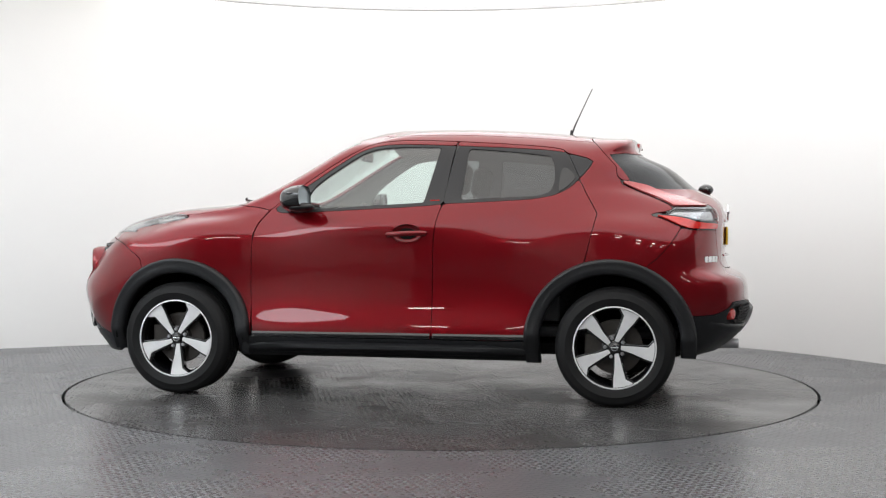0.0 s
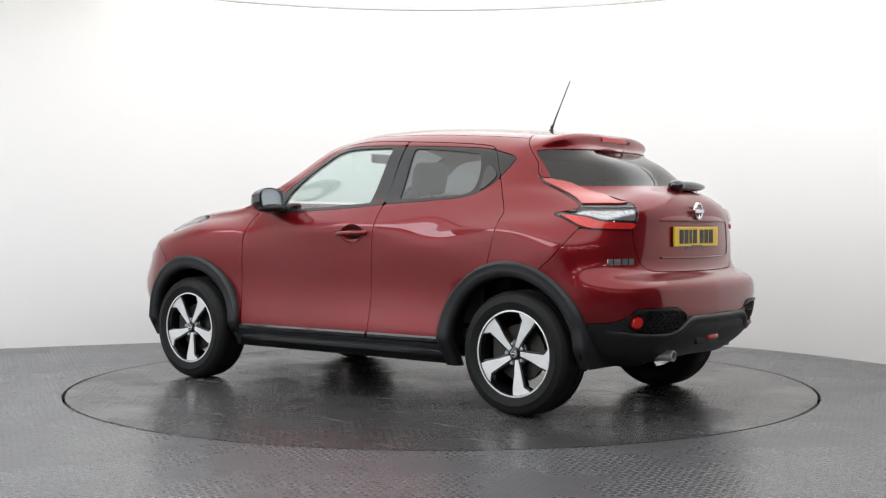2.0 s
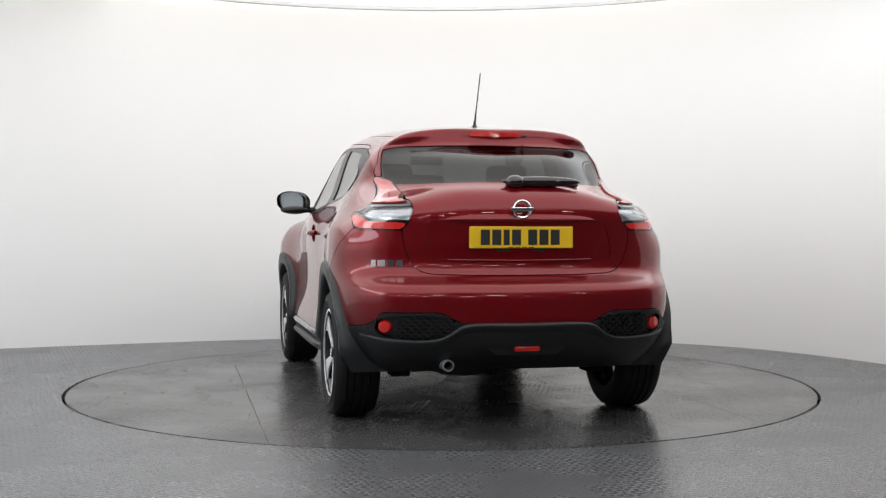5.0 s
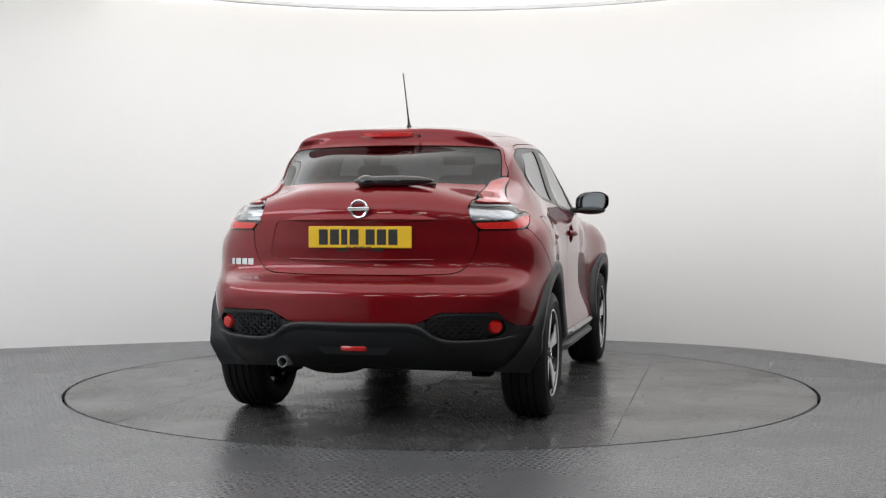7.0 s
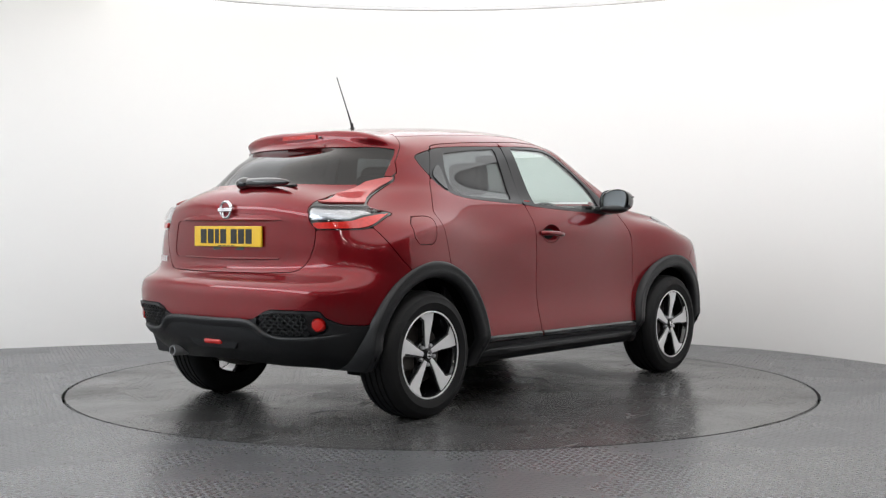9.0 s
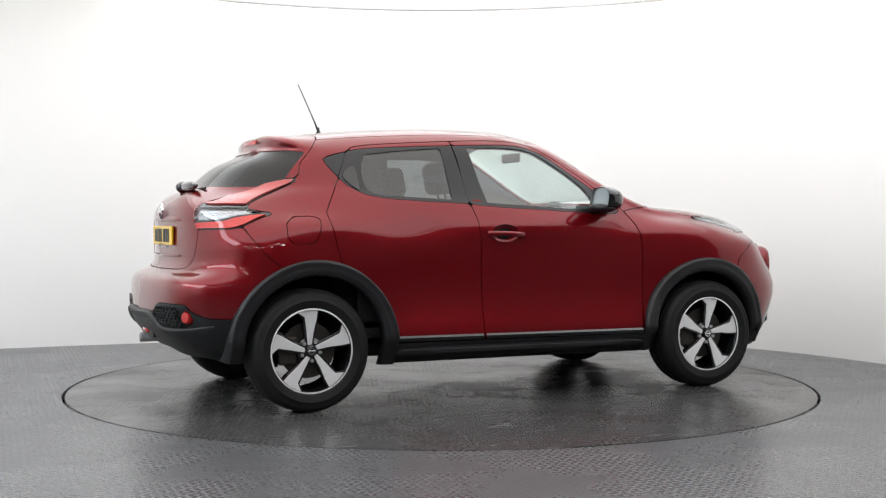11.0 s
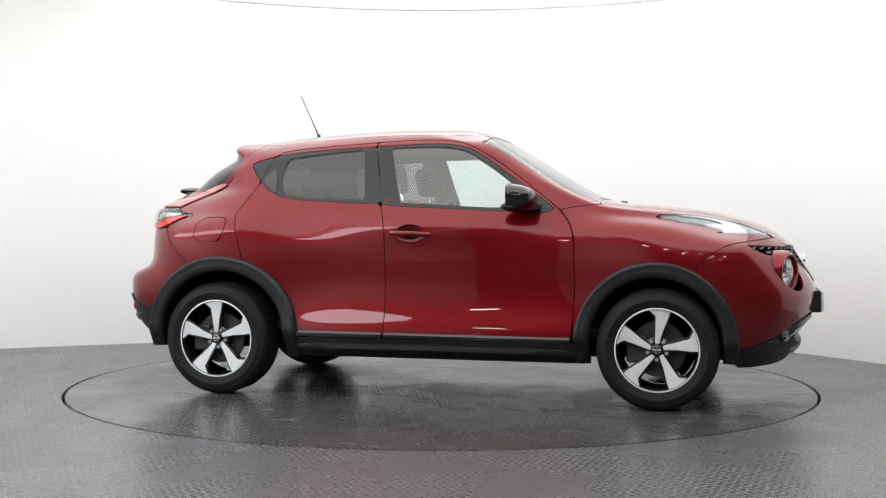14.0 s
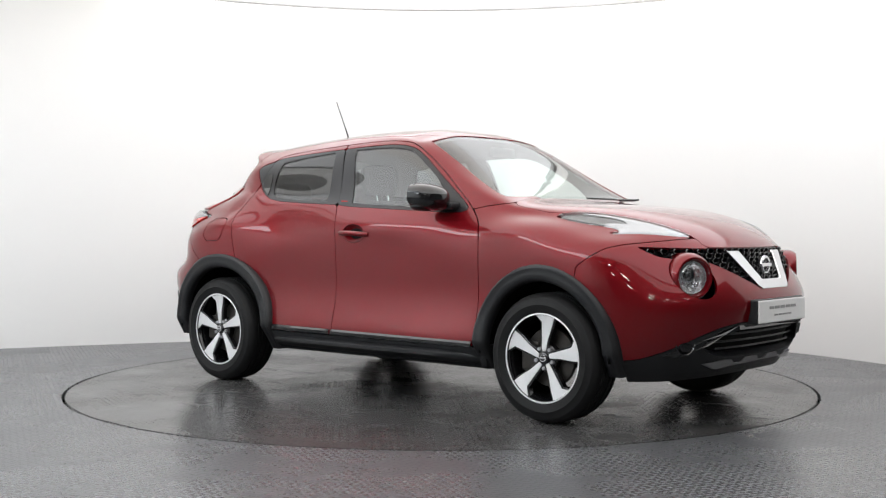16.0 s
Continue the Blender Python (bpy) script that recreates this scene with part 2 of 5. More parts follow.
def round_poly(pts, times=2):
    p = np.array(pts, float)
    for _ in range(times):
        q = np.roll(p, -1, axis=0)
        p = np.stack([0.75 * p + 0.25 * q, 0.25 * p + 0.75 * q], 1).reshape(-1, 2)
    return p


# ---- the studio ----
def spline_open(P, n):
    """A smooth line through the rows of P, n steps to each span (natural cubic, by chord length)."""
    P = np.array(P, float)
    t = np.concatenate([[0], np.cumsum(np.maximum(np.linalg.norm(np.diff(P, axis=0), axis=1), 1e-4) ** 0.75)])
    k = len(P)
    h = np.diff(t)
    A = np.eye(k)
    B = np.zeros_like(P)
    for i in range(1, k - 1):
        A[i, i - 1], A[i, i], A[i, i + 1] = h[i - 1], 2 * (h[i - 1] + h[i]), h[i]
        B[i] = 6 * ((P[i + 1] - P[i]) / h[i] - (P[i] - P[i - 1]) / h[i - 1])
    M = np.linalg.solve(A, B)
    out = []
    for i in range(k - 1):
        for s in range(n):
            u = s / n * h[i]
            b = (P[i + 1] - P[i]) / h[i] - h[i] * (2 * M[i] + M[i + 1]) / 6
            out.append(P[i] + b * u + M[i] / 2 * u * u + (M[i + 1] - M[i]) / (6 * h[i]) * u ** 3)
    out.append(P[-1])
    return np.array(out)


def studio():
    R = 2.257
    plan = [(-4.9, -11.0), (-5.6, -6.5), (-5.75, -2.4), (-5.2, 0.35), (-3.9, 1.74), (-2.8, 2.29), (-1.6, 2.74), (-0.3, 2.96), (0.8, 2.89), (1.75, 2.57), (2.5, 2.03), (3.02, 1.25), (3.5, 0.1), (3.8, -1.6)]
    line = spline_open(plan, 10)
    nrm = np.gradient(line, axis=0)
    nrm = np.stack([-nrm[:, 1], nrm[:, 0]], 1) / np.linalg.norm(nrm, axis=1)[:, None]
    H = 4.2
    n = len(line)
    v = [(x, y, z) for z in (-0.02, H) for x, y in line] + [(x, y, z) for z in (-0.02, H) for x, y in line + nrm * 0.12]
    f = []
    for k in range(n - 1):
        f += [(k, k + 1, n + k + 1, n + k), (2 * n + k, 3 * n + k, 3 * n + k + 1, 2 * n + k + 1), (n + k, n + k + 1, 3 * n + k + 1, 3 * n + k)]
    tagged(mesh_ob("wall_curved", v, f, WALL), "seamless white curved studio wall", "wall", kind="structure")
    # hall behind the camera
    tagged(part("wall_south", block((-8.1, -12.62, -0.02), (6.1, -12.5, H)), HALL), "plain grey hall wall", "wall", kind="structure")
    tagged(part("wall_east", block((6.0, -12.5, -0.02), (6.12, 3.5, H)), HALL), "plain grey hall wall", "wall", kind="structure")
    tagged(part("wall_north", block((-8.1, 3.4, -0.02), (6.0, 3.5, H)), HALL), "plain grey hall wall", "wall", kind="structure")
    tagged(part("wall_west", block((-8.1, -12.5, -0.02), (-8.0, 3.4, H)), HALL), "plain grey hall wall", "wall", kind="structure")
    # unseen ceiling, made white so that it brightens the top of the wall
    tagged(part("ceiling", block((-8.1, -12.62, H), (6.12, 3.5, H + 0.1)), WALL), "unseen hall ceiling, white to bounce light onto the studio wall", "ceiling", kind="structure")
    # fixed floor with a round opening for the turntable
    seg = 160
    gap = 0.013
    inner = [((R + gap) * math.cos(2 * math.pi * k / seg), (R + gap) * math.sin(2 * math.pi * k / seg)) for k in range(seg)]
    outer = []
    for x, y in inner:
        s = min((9.5 if x < 0 else 6.0) / max(abs(x), 1e-6), (3.45 if y > 0 else 12.5) / max(abs(y), 1e-6))
        outer.append((x * s, y * s))
    v = [(x, y, 0) for x, y in inner] + [(x, y, 0) for x, y in outer] + [(x, y, -0.04) for x, y in inner]
    f = []
    for k in range(seg):
        q = (k + 1) % seg
        f += [(k, seg + k, seg + q, q), (k, q, 2 * seg + q, 2 * seg + k)]
    tagged(mesh_ob("floor", v, f, FLOOR, smooth=False), "grey painted steel tread plate floor", "floor", kind="structure")
    # solid black block that puts shade into the gap round the turntable
    tagged(part("pit", block((-2.6, -2.6, -0.2), (2.6, 2.6, -0.06)), MATTE), "black block standing in for the shaded pit under the turntable", "pit", kind="structure")
    turntable = new("turntable")
    tagged(turntable, "round worn steel tread plate turntable", "turntable")
    rim = lathe([(R - 0.05, -0.004), (R - 0.006, -0.004), (R - 0.003, -0.007), (R - 0.003, -0.05), (R - 0.05, -0.05), (R - 0.05, -0.004)], 160)
    rim.transform(Matrix.Rotation(radians(90), 4, "X"))
    part("rim", rim, TABLE, turntable, smooth=30)
    cuts = (-R, -1.22, 0.0, 1.22, R)
    rp = R - 0.0055
    for lo, hi in zip(cuts, cuts[1:]):
        lo, hi = max(lo + 0.0015, -rp), min(hi - 0.0015, rp)
        ys = np.linspace(lo, hi, 33)
        right = [(math.sqrt(max(rp * rp - y * y, 0)), y) for y in ys]
        ring = right + [(-x, y) for x, y in right[::-1]]
        ring = [p for k, p in enumerate(ring) if math.dist(p, ring[k - 1]) > 1e-4]
        part("deck_plate", prism(ring, lambda p, q, d: (p, q, -d), 0.012), TABLE, turntable)
    return turntable


def ceiling_light():
    thing = new("ceiling_light")
    tagged(thing, "large round glowing white fabric ceiling light", "light")
    c, r, z = (-0.05, -1.28), 3.86, 2.80
    for name, a, b, m in (("diffuser", 0, 2.2, GLOW), ("ring_diffuser", 2.22, r - 0.06, RING)):
        lamp = lathe([(a, 0), (b, 0)], 96)
        lamp.transform(pose(c[0], c[1], z + 0.02) @ Matrix.Rotation(radians(90), 4, "X"))
        part(name, lamp, m, thing)
    cove = lathe([(r + 0.005, 0), (r + 0.62, 0)], 96)
    cove.transform(pose(c[0], c[1], z + 0.06) @ Matrix.Rotation(radians(90), 4, "X"))
    part("cove_strip", cove, COVE, thing, "wide soft light band round the edge")
    rim = lathe([(r - 0.06, -0.03), (r, -0.03), (r, 0.25), (r - 0.06, 0.25), (r - 0.06, -0.03)], 96)
    rim.transform(pose(c[0], c[1], z + 0.02) @ Matrix.Rotation(radians(90), 4, "X"))
    part("rim", rim, WALL, thing, smooth=40)
    return thing


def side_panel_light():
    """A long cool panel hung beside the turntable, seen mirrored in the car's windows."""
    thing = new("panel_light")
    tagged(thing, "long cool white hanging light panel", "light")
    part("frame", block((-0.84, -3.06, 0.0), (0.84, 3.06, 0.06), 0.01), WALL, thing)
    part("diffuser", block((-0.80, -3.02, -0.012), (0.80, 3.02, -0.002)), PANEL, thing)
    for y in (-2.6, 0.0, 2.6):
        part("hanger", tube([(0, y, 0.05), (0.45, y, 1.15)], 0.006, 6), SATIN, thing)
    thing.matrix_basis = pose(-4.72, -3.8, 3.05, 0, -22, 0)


def hall_tubes():
    first = None
    for x, y in ((-3.6, -8.4), (-1.9, -8.4), (-0.3, -8.4), (1.4, -8.4), (3.1, -8.4), (4.6, -6.2), (4.8, -9.6), (-3.0, -10.8), (-1.0, -10.8), (1.0, -10.8), (3.0, -10.8)):
        if first is None:
            first = new("batten_light")
            tagged(first, "short glowing batten light hung in the hall", "light", "batten lights in the hall")
            part("housing", block((-0.26, -0.09, 0.045), (0.26, 0.09, 0.09), 0.01), WALL, first)
            part("diffuser", block((-0.24, -0.07, -0.03), (0.24, 0.07, 0.043), 0.015), TUBE, first)
            for s in (-0.2, 0.2):
                part("hanger", tube([(s, 0, 0.07), (s, 0, 1.2)], 0.004, 6), SATIN, first)
            first.matrix_basis = pose(x, y, 3.0)
        else:
            copy_thing(first, pose(x, y, 3.0))


turntable = studio()
ceiling_light()
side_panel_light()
hall_tubes()


# ---- the car: body surface ----
# Longitudinal lines of the left half, from the nose round the side to the tail, low to high.
STATIONS = (1.62, 1.265, 0.85, 0.35, -0.25, -0.8, -1.265, -1.58)
LINES = []


def low_line(nose, side, tail, z):
    """A line of the lower body: nose (x0, x1, y1, x2, y2), half widths at the stations, tail (x1, y1, x2, y2, x0), heights nose, front corner, side, rear corner, tail."""
    zs = np.interp(np.arange(14), (0, 2.2, 3.5, 9.5, 11, 13), (z[0], z[1], z[2], z[2], z[3], z[4]))
    xy = [(nose[0], 0), (nose[1], nose[2]), (nose[3], nose[4])] + list(zip(STATIONS, side)) + [(tail[0], tail[1]), (tail[2], tail[3]), (tail[4], 0)]
    LINES.append([(x, y, h) for (x, y), h in zip(xy, zs)])


def high_line(*pts):
    LINES.append(list(pts))


low_line((1.95, 1.90, 0.40, 1.76, 0.65), (0.74, 0.76, 0.745, 0.74, 0.74, 0.745, 0.75, 0.69), (-1.70, 0.61, -1.80, 0.40, -1.82), (0.25, 0.23, 0.235, 0.28, 0.30))
low_line((2.03, 1.985, 0.42, 1.81, 0.69), (0.80, 0.81, 0.826, 0.834, 0.834, 0.828, 0.80, 0.765), (-1.80, 0.665, -1.905, 0.42, -1.935), (0.36, 0.35, 0.34, 0.37, 0.38))
low_line((2.09, 2.045, 0.40, 1.87, 0.70), (0.825, 0.838, 0.819, 0.818, 0.818, 0.820, 0.838, 0.835), (-1.865, 0.69, -1.968, 0.42, -1.995), (0.52, 0.50, 0.48, 0.49, 0.49))
low_line((2.105, 2.06, 0.40, 1.885, 0.70), (0.84, 0.857, 0.806, 0.799, 0.799, 0.809, 0.857, 0.85), (-1.875, 0.712, -1.97, 0.42, -1.997), (0.61, 0.61, 0.60, 0.60, 0.60))
low_line((2.075, 2.03, 0.40, 1.865, 0.69), (0.845, 0.867, 0.806, 0.797, 0.797, 0.811, 0.869, 0.85), (-1.855, 0.712, -1.95, 0.42, -1.975), (0.70, 0.69, 0.69, 0.69, 0.69))
low_line((2.03, 1.98, 0.40, 1.825, 0.68), (0.838, 0.870, 0.809, 0.799, 0.800, 0.815, 0.874, 0.845), (-1.768, 0.70, -1.855, 0.42, -1.884), (0.78, 0.78, 0.78, 0.75, 0.75))
low_line((1.985, 1.93, 0.40, 1.77, 0.67), (0.803, 0.862, 0.804, 0.801, 0.802, 0.813, 0.868, 0.838), (-1.738, 0.705, -1.838, 0.42, -1.866), (0.855, 0.865, 0.89, 0.87, 0.87))
high_line((1.895, 0, 0.94), (1.845, 0.38, 0.938), (1.735, 0.595, 0.936), (1.60, 0.718, 0.935), (1.24, 0.826, 0.962), (0.82, 0.785, 0.960), (0.35, 0.797, 0.968), (-0.25, 0.799, 0.972), (-0.8, 0.794, 0.968), (-1.25, 0.850, 0.980), (-1.54, 0.812, 0.97), (-1.725, 0.70, 0.96), (-1.838, 0.42, 0.96), (-1.866, 0, 0.965))
high_line((1.61, 0, 1.053), (1.57, 0.36, 1.053), (1.455, 0.56, 1.051), (1.32, 0.668, 1.038), (1.085, 0.724, 1.028), (0.80, 0.745, 1.030), (0.35, 0.772, 1.035), (-0.25, 0.774, 1.042), (-0.8, 0.768, 1.05), (-1.23, 0.784, 1.055), (-1.50, 0.742, 1.05), (-1.693, 0.69, 1.05), (-1.828, 0.42, 1.065), (-1.86, 0, 1.07))
high_line((1.07, 0, 1.113), (1.05, 0.36, 1.111), (1.01, 0.57, 1.103), (0.94, 0.678, 1.092), (0.86, 0.700, 1.087), (0.70, 0.728, 1.083), (0.35, 0.742, 1.085), (-0.25, 0.740, 1.11), (-0.8, 0.731, 1.132), (-1.19, 0.713, 1.155), (-1.41, 0.655, 1.145), (-1.575, 0.58, 1.135), (-1.755, 0.38, 1.145), (-1.797, 0, 1.15))
high_line((0.920, 0, 1.142), (0.910, 0.36, 1.140), (0.878, 0.59, 1.134), (0.81, 0.682, 1.135), (0.74, 0.698, 1.13), (0.62, 0.714, 1.127), (0.3, 0.722, 1.125), (-0.25, 0.720, 1.145), (-0.8, 0.710, 1.165), (-1.14, 0.682, 1.205), (-1.32, 0.622, 1.205), (-1.465, 0.55, 1.19), (-1.655, 0.36, 1.19), (-1.705, 0, 1.195))
high_line((0.552, 0, 1.330), (0.555, 0.33, 1.326), (0.545, 0.555, 1.309), (0.505, 0.620, 1.297), (0.45, 0.641, 1.29), (0.38, 0.656, 1.285), (0.15, 0.668, 1.285), (-0.3, 0.670, 1.29), (-0.8, 0.663, 1.30), (-1.08, 0.643, 1.32), (-1.235, 0.605, 1.325), (-1.32, 0.54, 1.32), (-1.50, 0.33, 1.32), (-1.54, 0, 1.325))
high_line((0.268, 0, 1.508), (0.272, 0.33, 1.498), (0.262, 0.505, 1.466), (0.215, 0.556, 1.451), (0.155, 0.575, 1.447), (0.10, 0.588, 1.446), (-0.05, 0.598, 1.448), (-0.35, 0.604, 1.446), (-0.75, 0.60, 1.424), (-1.0, 0.592, 1.405), (-1.19, 0.574, 1.390), (-1.262, 0.520, 1.402), (-1.342, 0.36, 1.412), (-1.365, 0, 1.417))
high_line((0.212, 0, 1.532), (0.205, 0.32, 1.521), (0.18, 0.46, 1.490), (0.14, 0.518, 1.477), (0.10, 0.545, 1.476), (0.05, 0.556, 1.478), (-0.08, 0.562, 1.480), (-0.36, 0.566, 1.476), (-0.75, 0.56, 1.455), (-1.0, 0.55, 1.436), (-1.21, 0.540, 1.422), (-1.278, 0.512, 1.428), (-1.338, 0.355, 1.436), (-1.360, 0, 1.444))
high_line((0.125, 0, 1.552), (0.12, 0.30, 1.541), (0.095, 0.42, 1.516), (0.06, 0.468, 1.506), (0.02, 0.488, 1.506), (-0.02, 0.50, 1.508), (-0.13, 0.506, 1.510), (-0.38, 0.508, 1.507), (-0.75, 0.498, 1.488), (-1.0, 0.488, 1.469), (-1.2, 0.485, 1.454), (-1.280, 0.478, 1.455), (-1.335, 0.335, 1.466), (-1.355, 0, 1.474))
high_line((0.03, 0, 1.568), (0.02, 0.2, 1.561), (0.0, 0.28, 1.551), (-0.02, 0.305, 1.547), (-0.04, 0.315, 1.547), (-0.08, 0.32, 1.549), (-0.17, 0.325, 1.551), (-0.38, 0.325, 1.549), (-0.74, 0.315, 1.531), (-0.98, 0.305, 1.511), (-1.14, 0.285, 1.496), (-1.24, 0.25, 1.490), (-1.29, 0.17, 1.492), (-1.315, 0, 1.494))
high_line(*[(x, 0, z) for x, z in zip((-0.04, -0.06, -0.08, -0.10, -0.13, -0.17, -0.24, -0.42, -0.72, -0.94, -1.08, -1.15, -1.19, -1.22), (1.575, 1.576, 1.577, 1.577, 1.577, 1.577, 1.576, 1.571, 1.553, 1.535, 1.520, 1.513, 1.509, 1.506))])

NU, NR = 17, 10


def dense_body():
    rows = []
    for ln in LINES:
        P = np.array(ln, float)
        flip = np.array((1, -1, 1))
        P = np.vstack([P[2] * flip, P[1] * flip, P, P[-2] * flip, P[-3] * flip])
        if np.abs(P[:, 1]).max() < 1e-6:
            P = P[2:-2]
            rows.append(spline_open(P, NU))
        else:
            rows.append(spline_open(P, NU)[2 * NU:-2 * NU])
    rows = np.array(rows)
    cols = [spline_open(rows[:, k], NR) for k in range(rows.shape[1])]
    return np.stack(cols, 1)


BODY = dense_body()
BODY[:, 0, 1] = BODY[:, -1, 1] = 0
NRR, NCC = BODY.shape[:2]
_du, _dv = np.gradient(BODY, axis=1), np.gradient(BODY, axis=0)
NORMAL = np.cross(_dv, _du)
NORMAL /= np.maximum(np.linalg.norm(NORMAL, axis=2), 1e-9)[..., None]
if (NORMAL[NRR // 3, NCC // 2] @ np.array((0, 1, 0))) < 0:
    NORMAL = -NORMAL
NORMAL[-1] = (0, 0, 1)
UU, RR = np.meshgrid(np.arange(NCC) / NU, np.arange(NRR) / NR)
PTS = np.concatenate([BODY.reshape(-1, 3), UU.reshape(-1, 1), RR.reshape(-1, 1)], 1)
NRM = NORMAL.reshape(-1, 3)


def poly_dist(P, poly):
    """Signed distance of the points P (n, 2) to a closed outline, negative inside."""
    poly = np.asarray(poly, float)
    d = np.full(len(P), 1e9)
    inside = np.zeros(len(P), bool)
    for a, b in zip(poly, np.roll(poly, -1, axis=0)):
        e = b - a
        w_ = P - a
        t = np.clip((w_ @ e) / max(e @ e, 1e-12), 0, 1)
        d = np.minimum(d, np.linalg.norm(w_ - t[:, None] * e, axis=1))
        cond = (a[1] > P[:, 1]) != (b[1] > P[:, 1])
        xs = a[0] + (P[:, 1] - a[1]) / (e[1] if abs(e[1]) > 1e-12 else 1e-12) * e[0]
        inside ^= cond & (P[:, 0] < xs)
    return np.where(inside, -d, d)


def side(pts, times=2, u=(2.3, 11.6)):
    """A region given by its outline seen from the side."""
    d = poly_dist(PTS[:, [0, 2]], round_poly(pts, times) if times else pts)
    return np.maximum(d, np.maximum(u[0] - PTS[:, 3], PTS[:, 3] - u[1]) * 0.15)


def endon(pts, times=2, u=(10.2, 14), ):
    """A region given by its outline seen from the front or the rear."""
    d = poly_dist(PTS[:, [1, 2]], round_poly(pts, times) if times else pts)
    return np.maximum(d, np.maximum(u[0] - PTS[:, 3], PTS[:, 3] - u[1]) * 0.15)


def topdown(pts, times=2, r=(6, 12)):
    d = poly_dist(PTS[:, [0, 1]], round_poly(pts, times) if times else pts)
    return np.maximum(d, np.maximum(r[0] - PTS[:, 4], PTS[:, 4] - r[1]) * 0.1)


QUADS = np.array([(r * NCC + c, r * NCC + c + 1, (r + 1) * NCC + c + 1, (r + 1) * NCC + c) for r in range(NRR - 1) for c in range(NCC - 1)])


def panel(name, dist, material, parent, mirror=False, lift=0.0, gap=0.0022, lip=0.014, label=""):
    """Cuts a panel out of the body surface where dist is negative and turns its edge in by lip."""
    D = dist + gap
    V = PTS[:, :3] + NRM * lift
    inside = D <= 0
    cnt = inside[QUADS].sum(1)
    verts, norms, faces, vid = [], [], [], {}

    def get(a, b=None):
        key = a if b is None else (min(a, b), max(a, b))
        if key not in vid:
            vid[key] = len(verts)
            if b is None:
                verts.append(V[a])
                norms.append(NRM[a])
            else:
                t = D[a] / (D[a] - D[b])
                verts.append(V[a] + t * (V[b] - V[a]))
                norms.append(NRM[a] + t * (NRM[b] - NRM[a]))
        return vid[key]
    for q in QUADS[cnt > 0]:
        poly = []
        for k in range(4):
            a, b = int(q[k]), int(q[(k + 1) % 4])
            if inside[a]:
                poly.append(get(a))
            if inside[a] != inside[b]:
                poly.append(get(a, b))
        clean = [p for k, p in enumerate(poly) if p != poly[k - 1]]
        if len(clean) >= 3:
            faces.append(tuple(clean[::-1]))
    if not faces:
        return None
    verts, norms = np.array(verts), np.array(norms)
    f0 = max(faces, key=lambda f: np.linalg.norm(np.cross(verts[f[1]] - verts[f[0]], verts[f[2]] - verts[f[0]])))
    if np.cross(verts[f0[1]] - verts[f0[0]], verts[f0[2]] - verts[f0[0]]) @ norms[f0[0]] < 0:
        faces = [f[::-1] for f in faces]
    smooth_faces = len(faces)
    if lip:
        seen = {}
        for f in faces:
            for a, b in zip(f, f[1:] + f[:1]):
                seen[(a, b)] = 1
        rim = [(a, b) for a, b in seen if (b, a) not in seen and not (abs(verts[a][1]) < 1e-4 and abs(verts[b][1]) < 1e-4)]
        extra = []
        base = len(verts)
        for a, b in rim:
            k = base + len(extra)
            extra += [verts[a], verts[b], verts[b] - norms[b] * lip, verts[a] - norms[a] * lip]
            faces.append((k, k + 3, k + 2, k + 1))
        if extra:
            verts = np.vstack([verts, extra])
    if mirror is not None:
        if mirror:
            verts = verts * np.array((1, -1, 1))
            faces = [f[::-1] for f in faces]
        return mesh_ob(name, verts, faces, material, parent, label, flat_from=smooth_faces)
    # both halves as one panel
    n = len(verts)
    both = np.vstack([verts, verts * np.array((1, -1, 1))])
    sm = faces[:smooth_faces] + [tuple(n + k for k in f[::-1]) for f in faces[:smooth_faces]]
    fl = faces[smooth_faces:] + [tuple(n + k for k in f[::-1]) for f in faces[smooth_faces:]]
    weld = {}
    for k in range(n):
        if abs(verts[k][1]) < 1e-4:
            weld[n + k] = k
    sm = [tuple(weld.get(k, k) for k in f) for f in sm]
    return mesh_ob(name, both, sm + fl, material, parent, label, flat_from=len(sm))


def surface_y(x, z, near=(2.6, 10.9)):
    """Half width of the body surface at a place on its side."""
    m = (PTS[:, 3] > near[0]) & (PTS[:, 3] < near[1])
    P = PTS[m]
    d = (P[:, 0] - x) ** 2 + (P[:, 2] - z) ** 2
    k = np.argsort(d)[:4]
    wgt = 1 / (d[k] + 1e-5)
    return float((P[k, 1] * wgt).sum() / wgt.sum())


def surface_x(y, z, front):
    """How far the nose or tail reaches at the half width y and height z."""
    m = (PTS[:, 3] < 3.2) if front else (PTS[:, 3] > 9.8)
    m &= PTS[:, 4] < (7 if front else 10)
    P = PTS[m]
    d = (P[:, 1] - y) ** 2 + (P[:, 2] - z) ** 2
    k = np.argsort(d)[:4]
    wgt = 1 / (d[k] + 1e-5)
    return float((P[k, 0] * wgt).sum() / wgt.sum())


def mirrored(bm, sgn):
    if sgn < 0:
        bm.transform(Matrix.Diagonal((1, -1, 1, 1)))
    return bm


ARCHES = {"front": (1.252, 0.355, 0.424, 1.0), "rear": (-1.235, 0.355, 0.436, 1.045)}


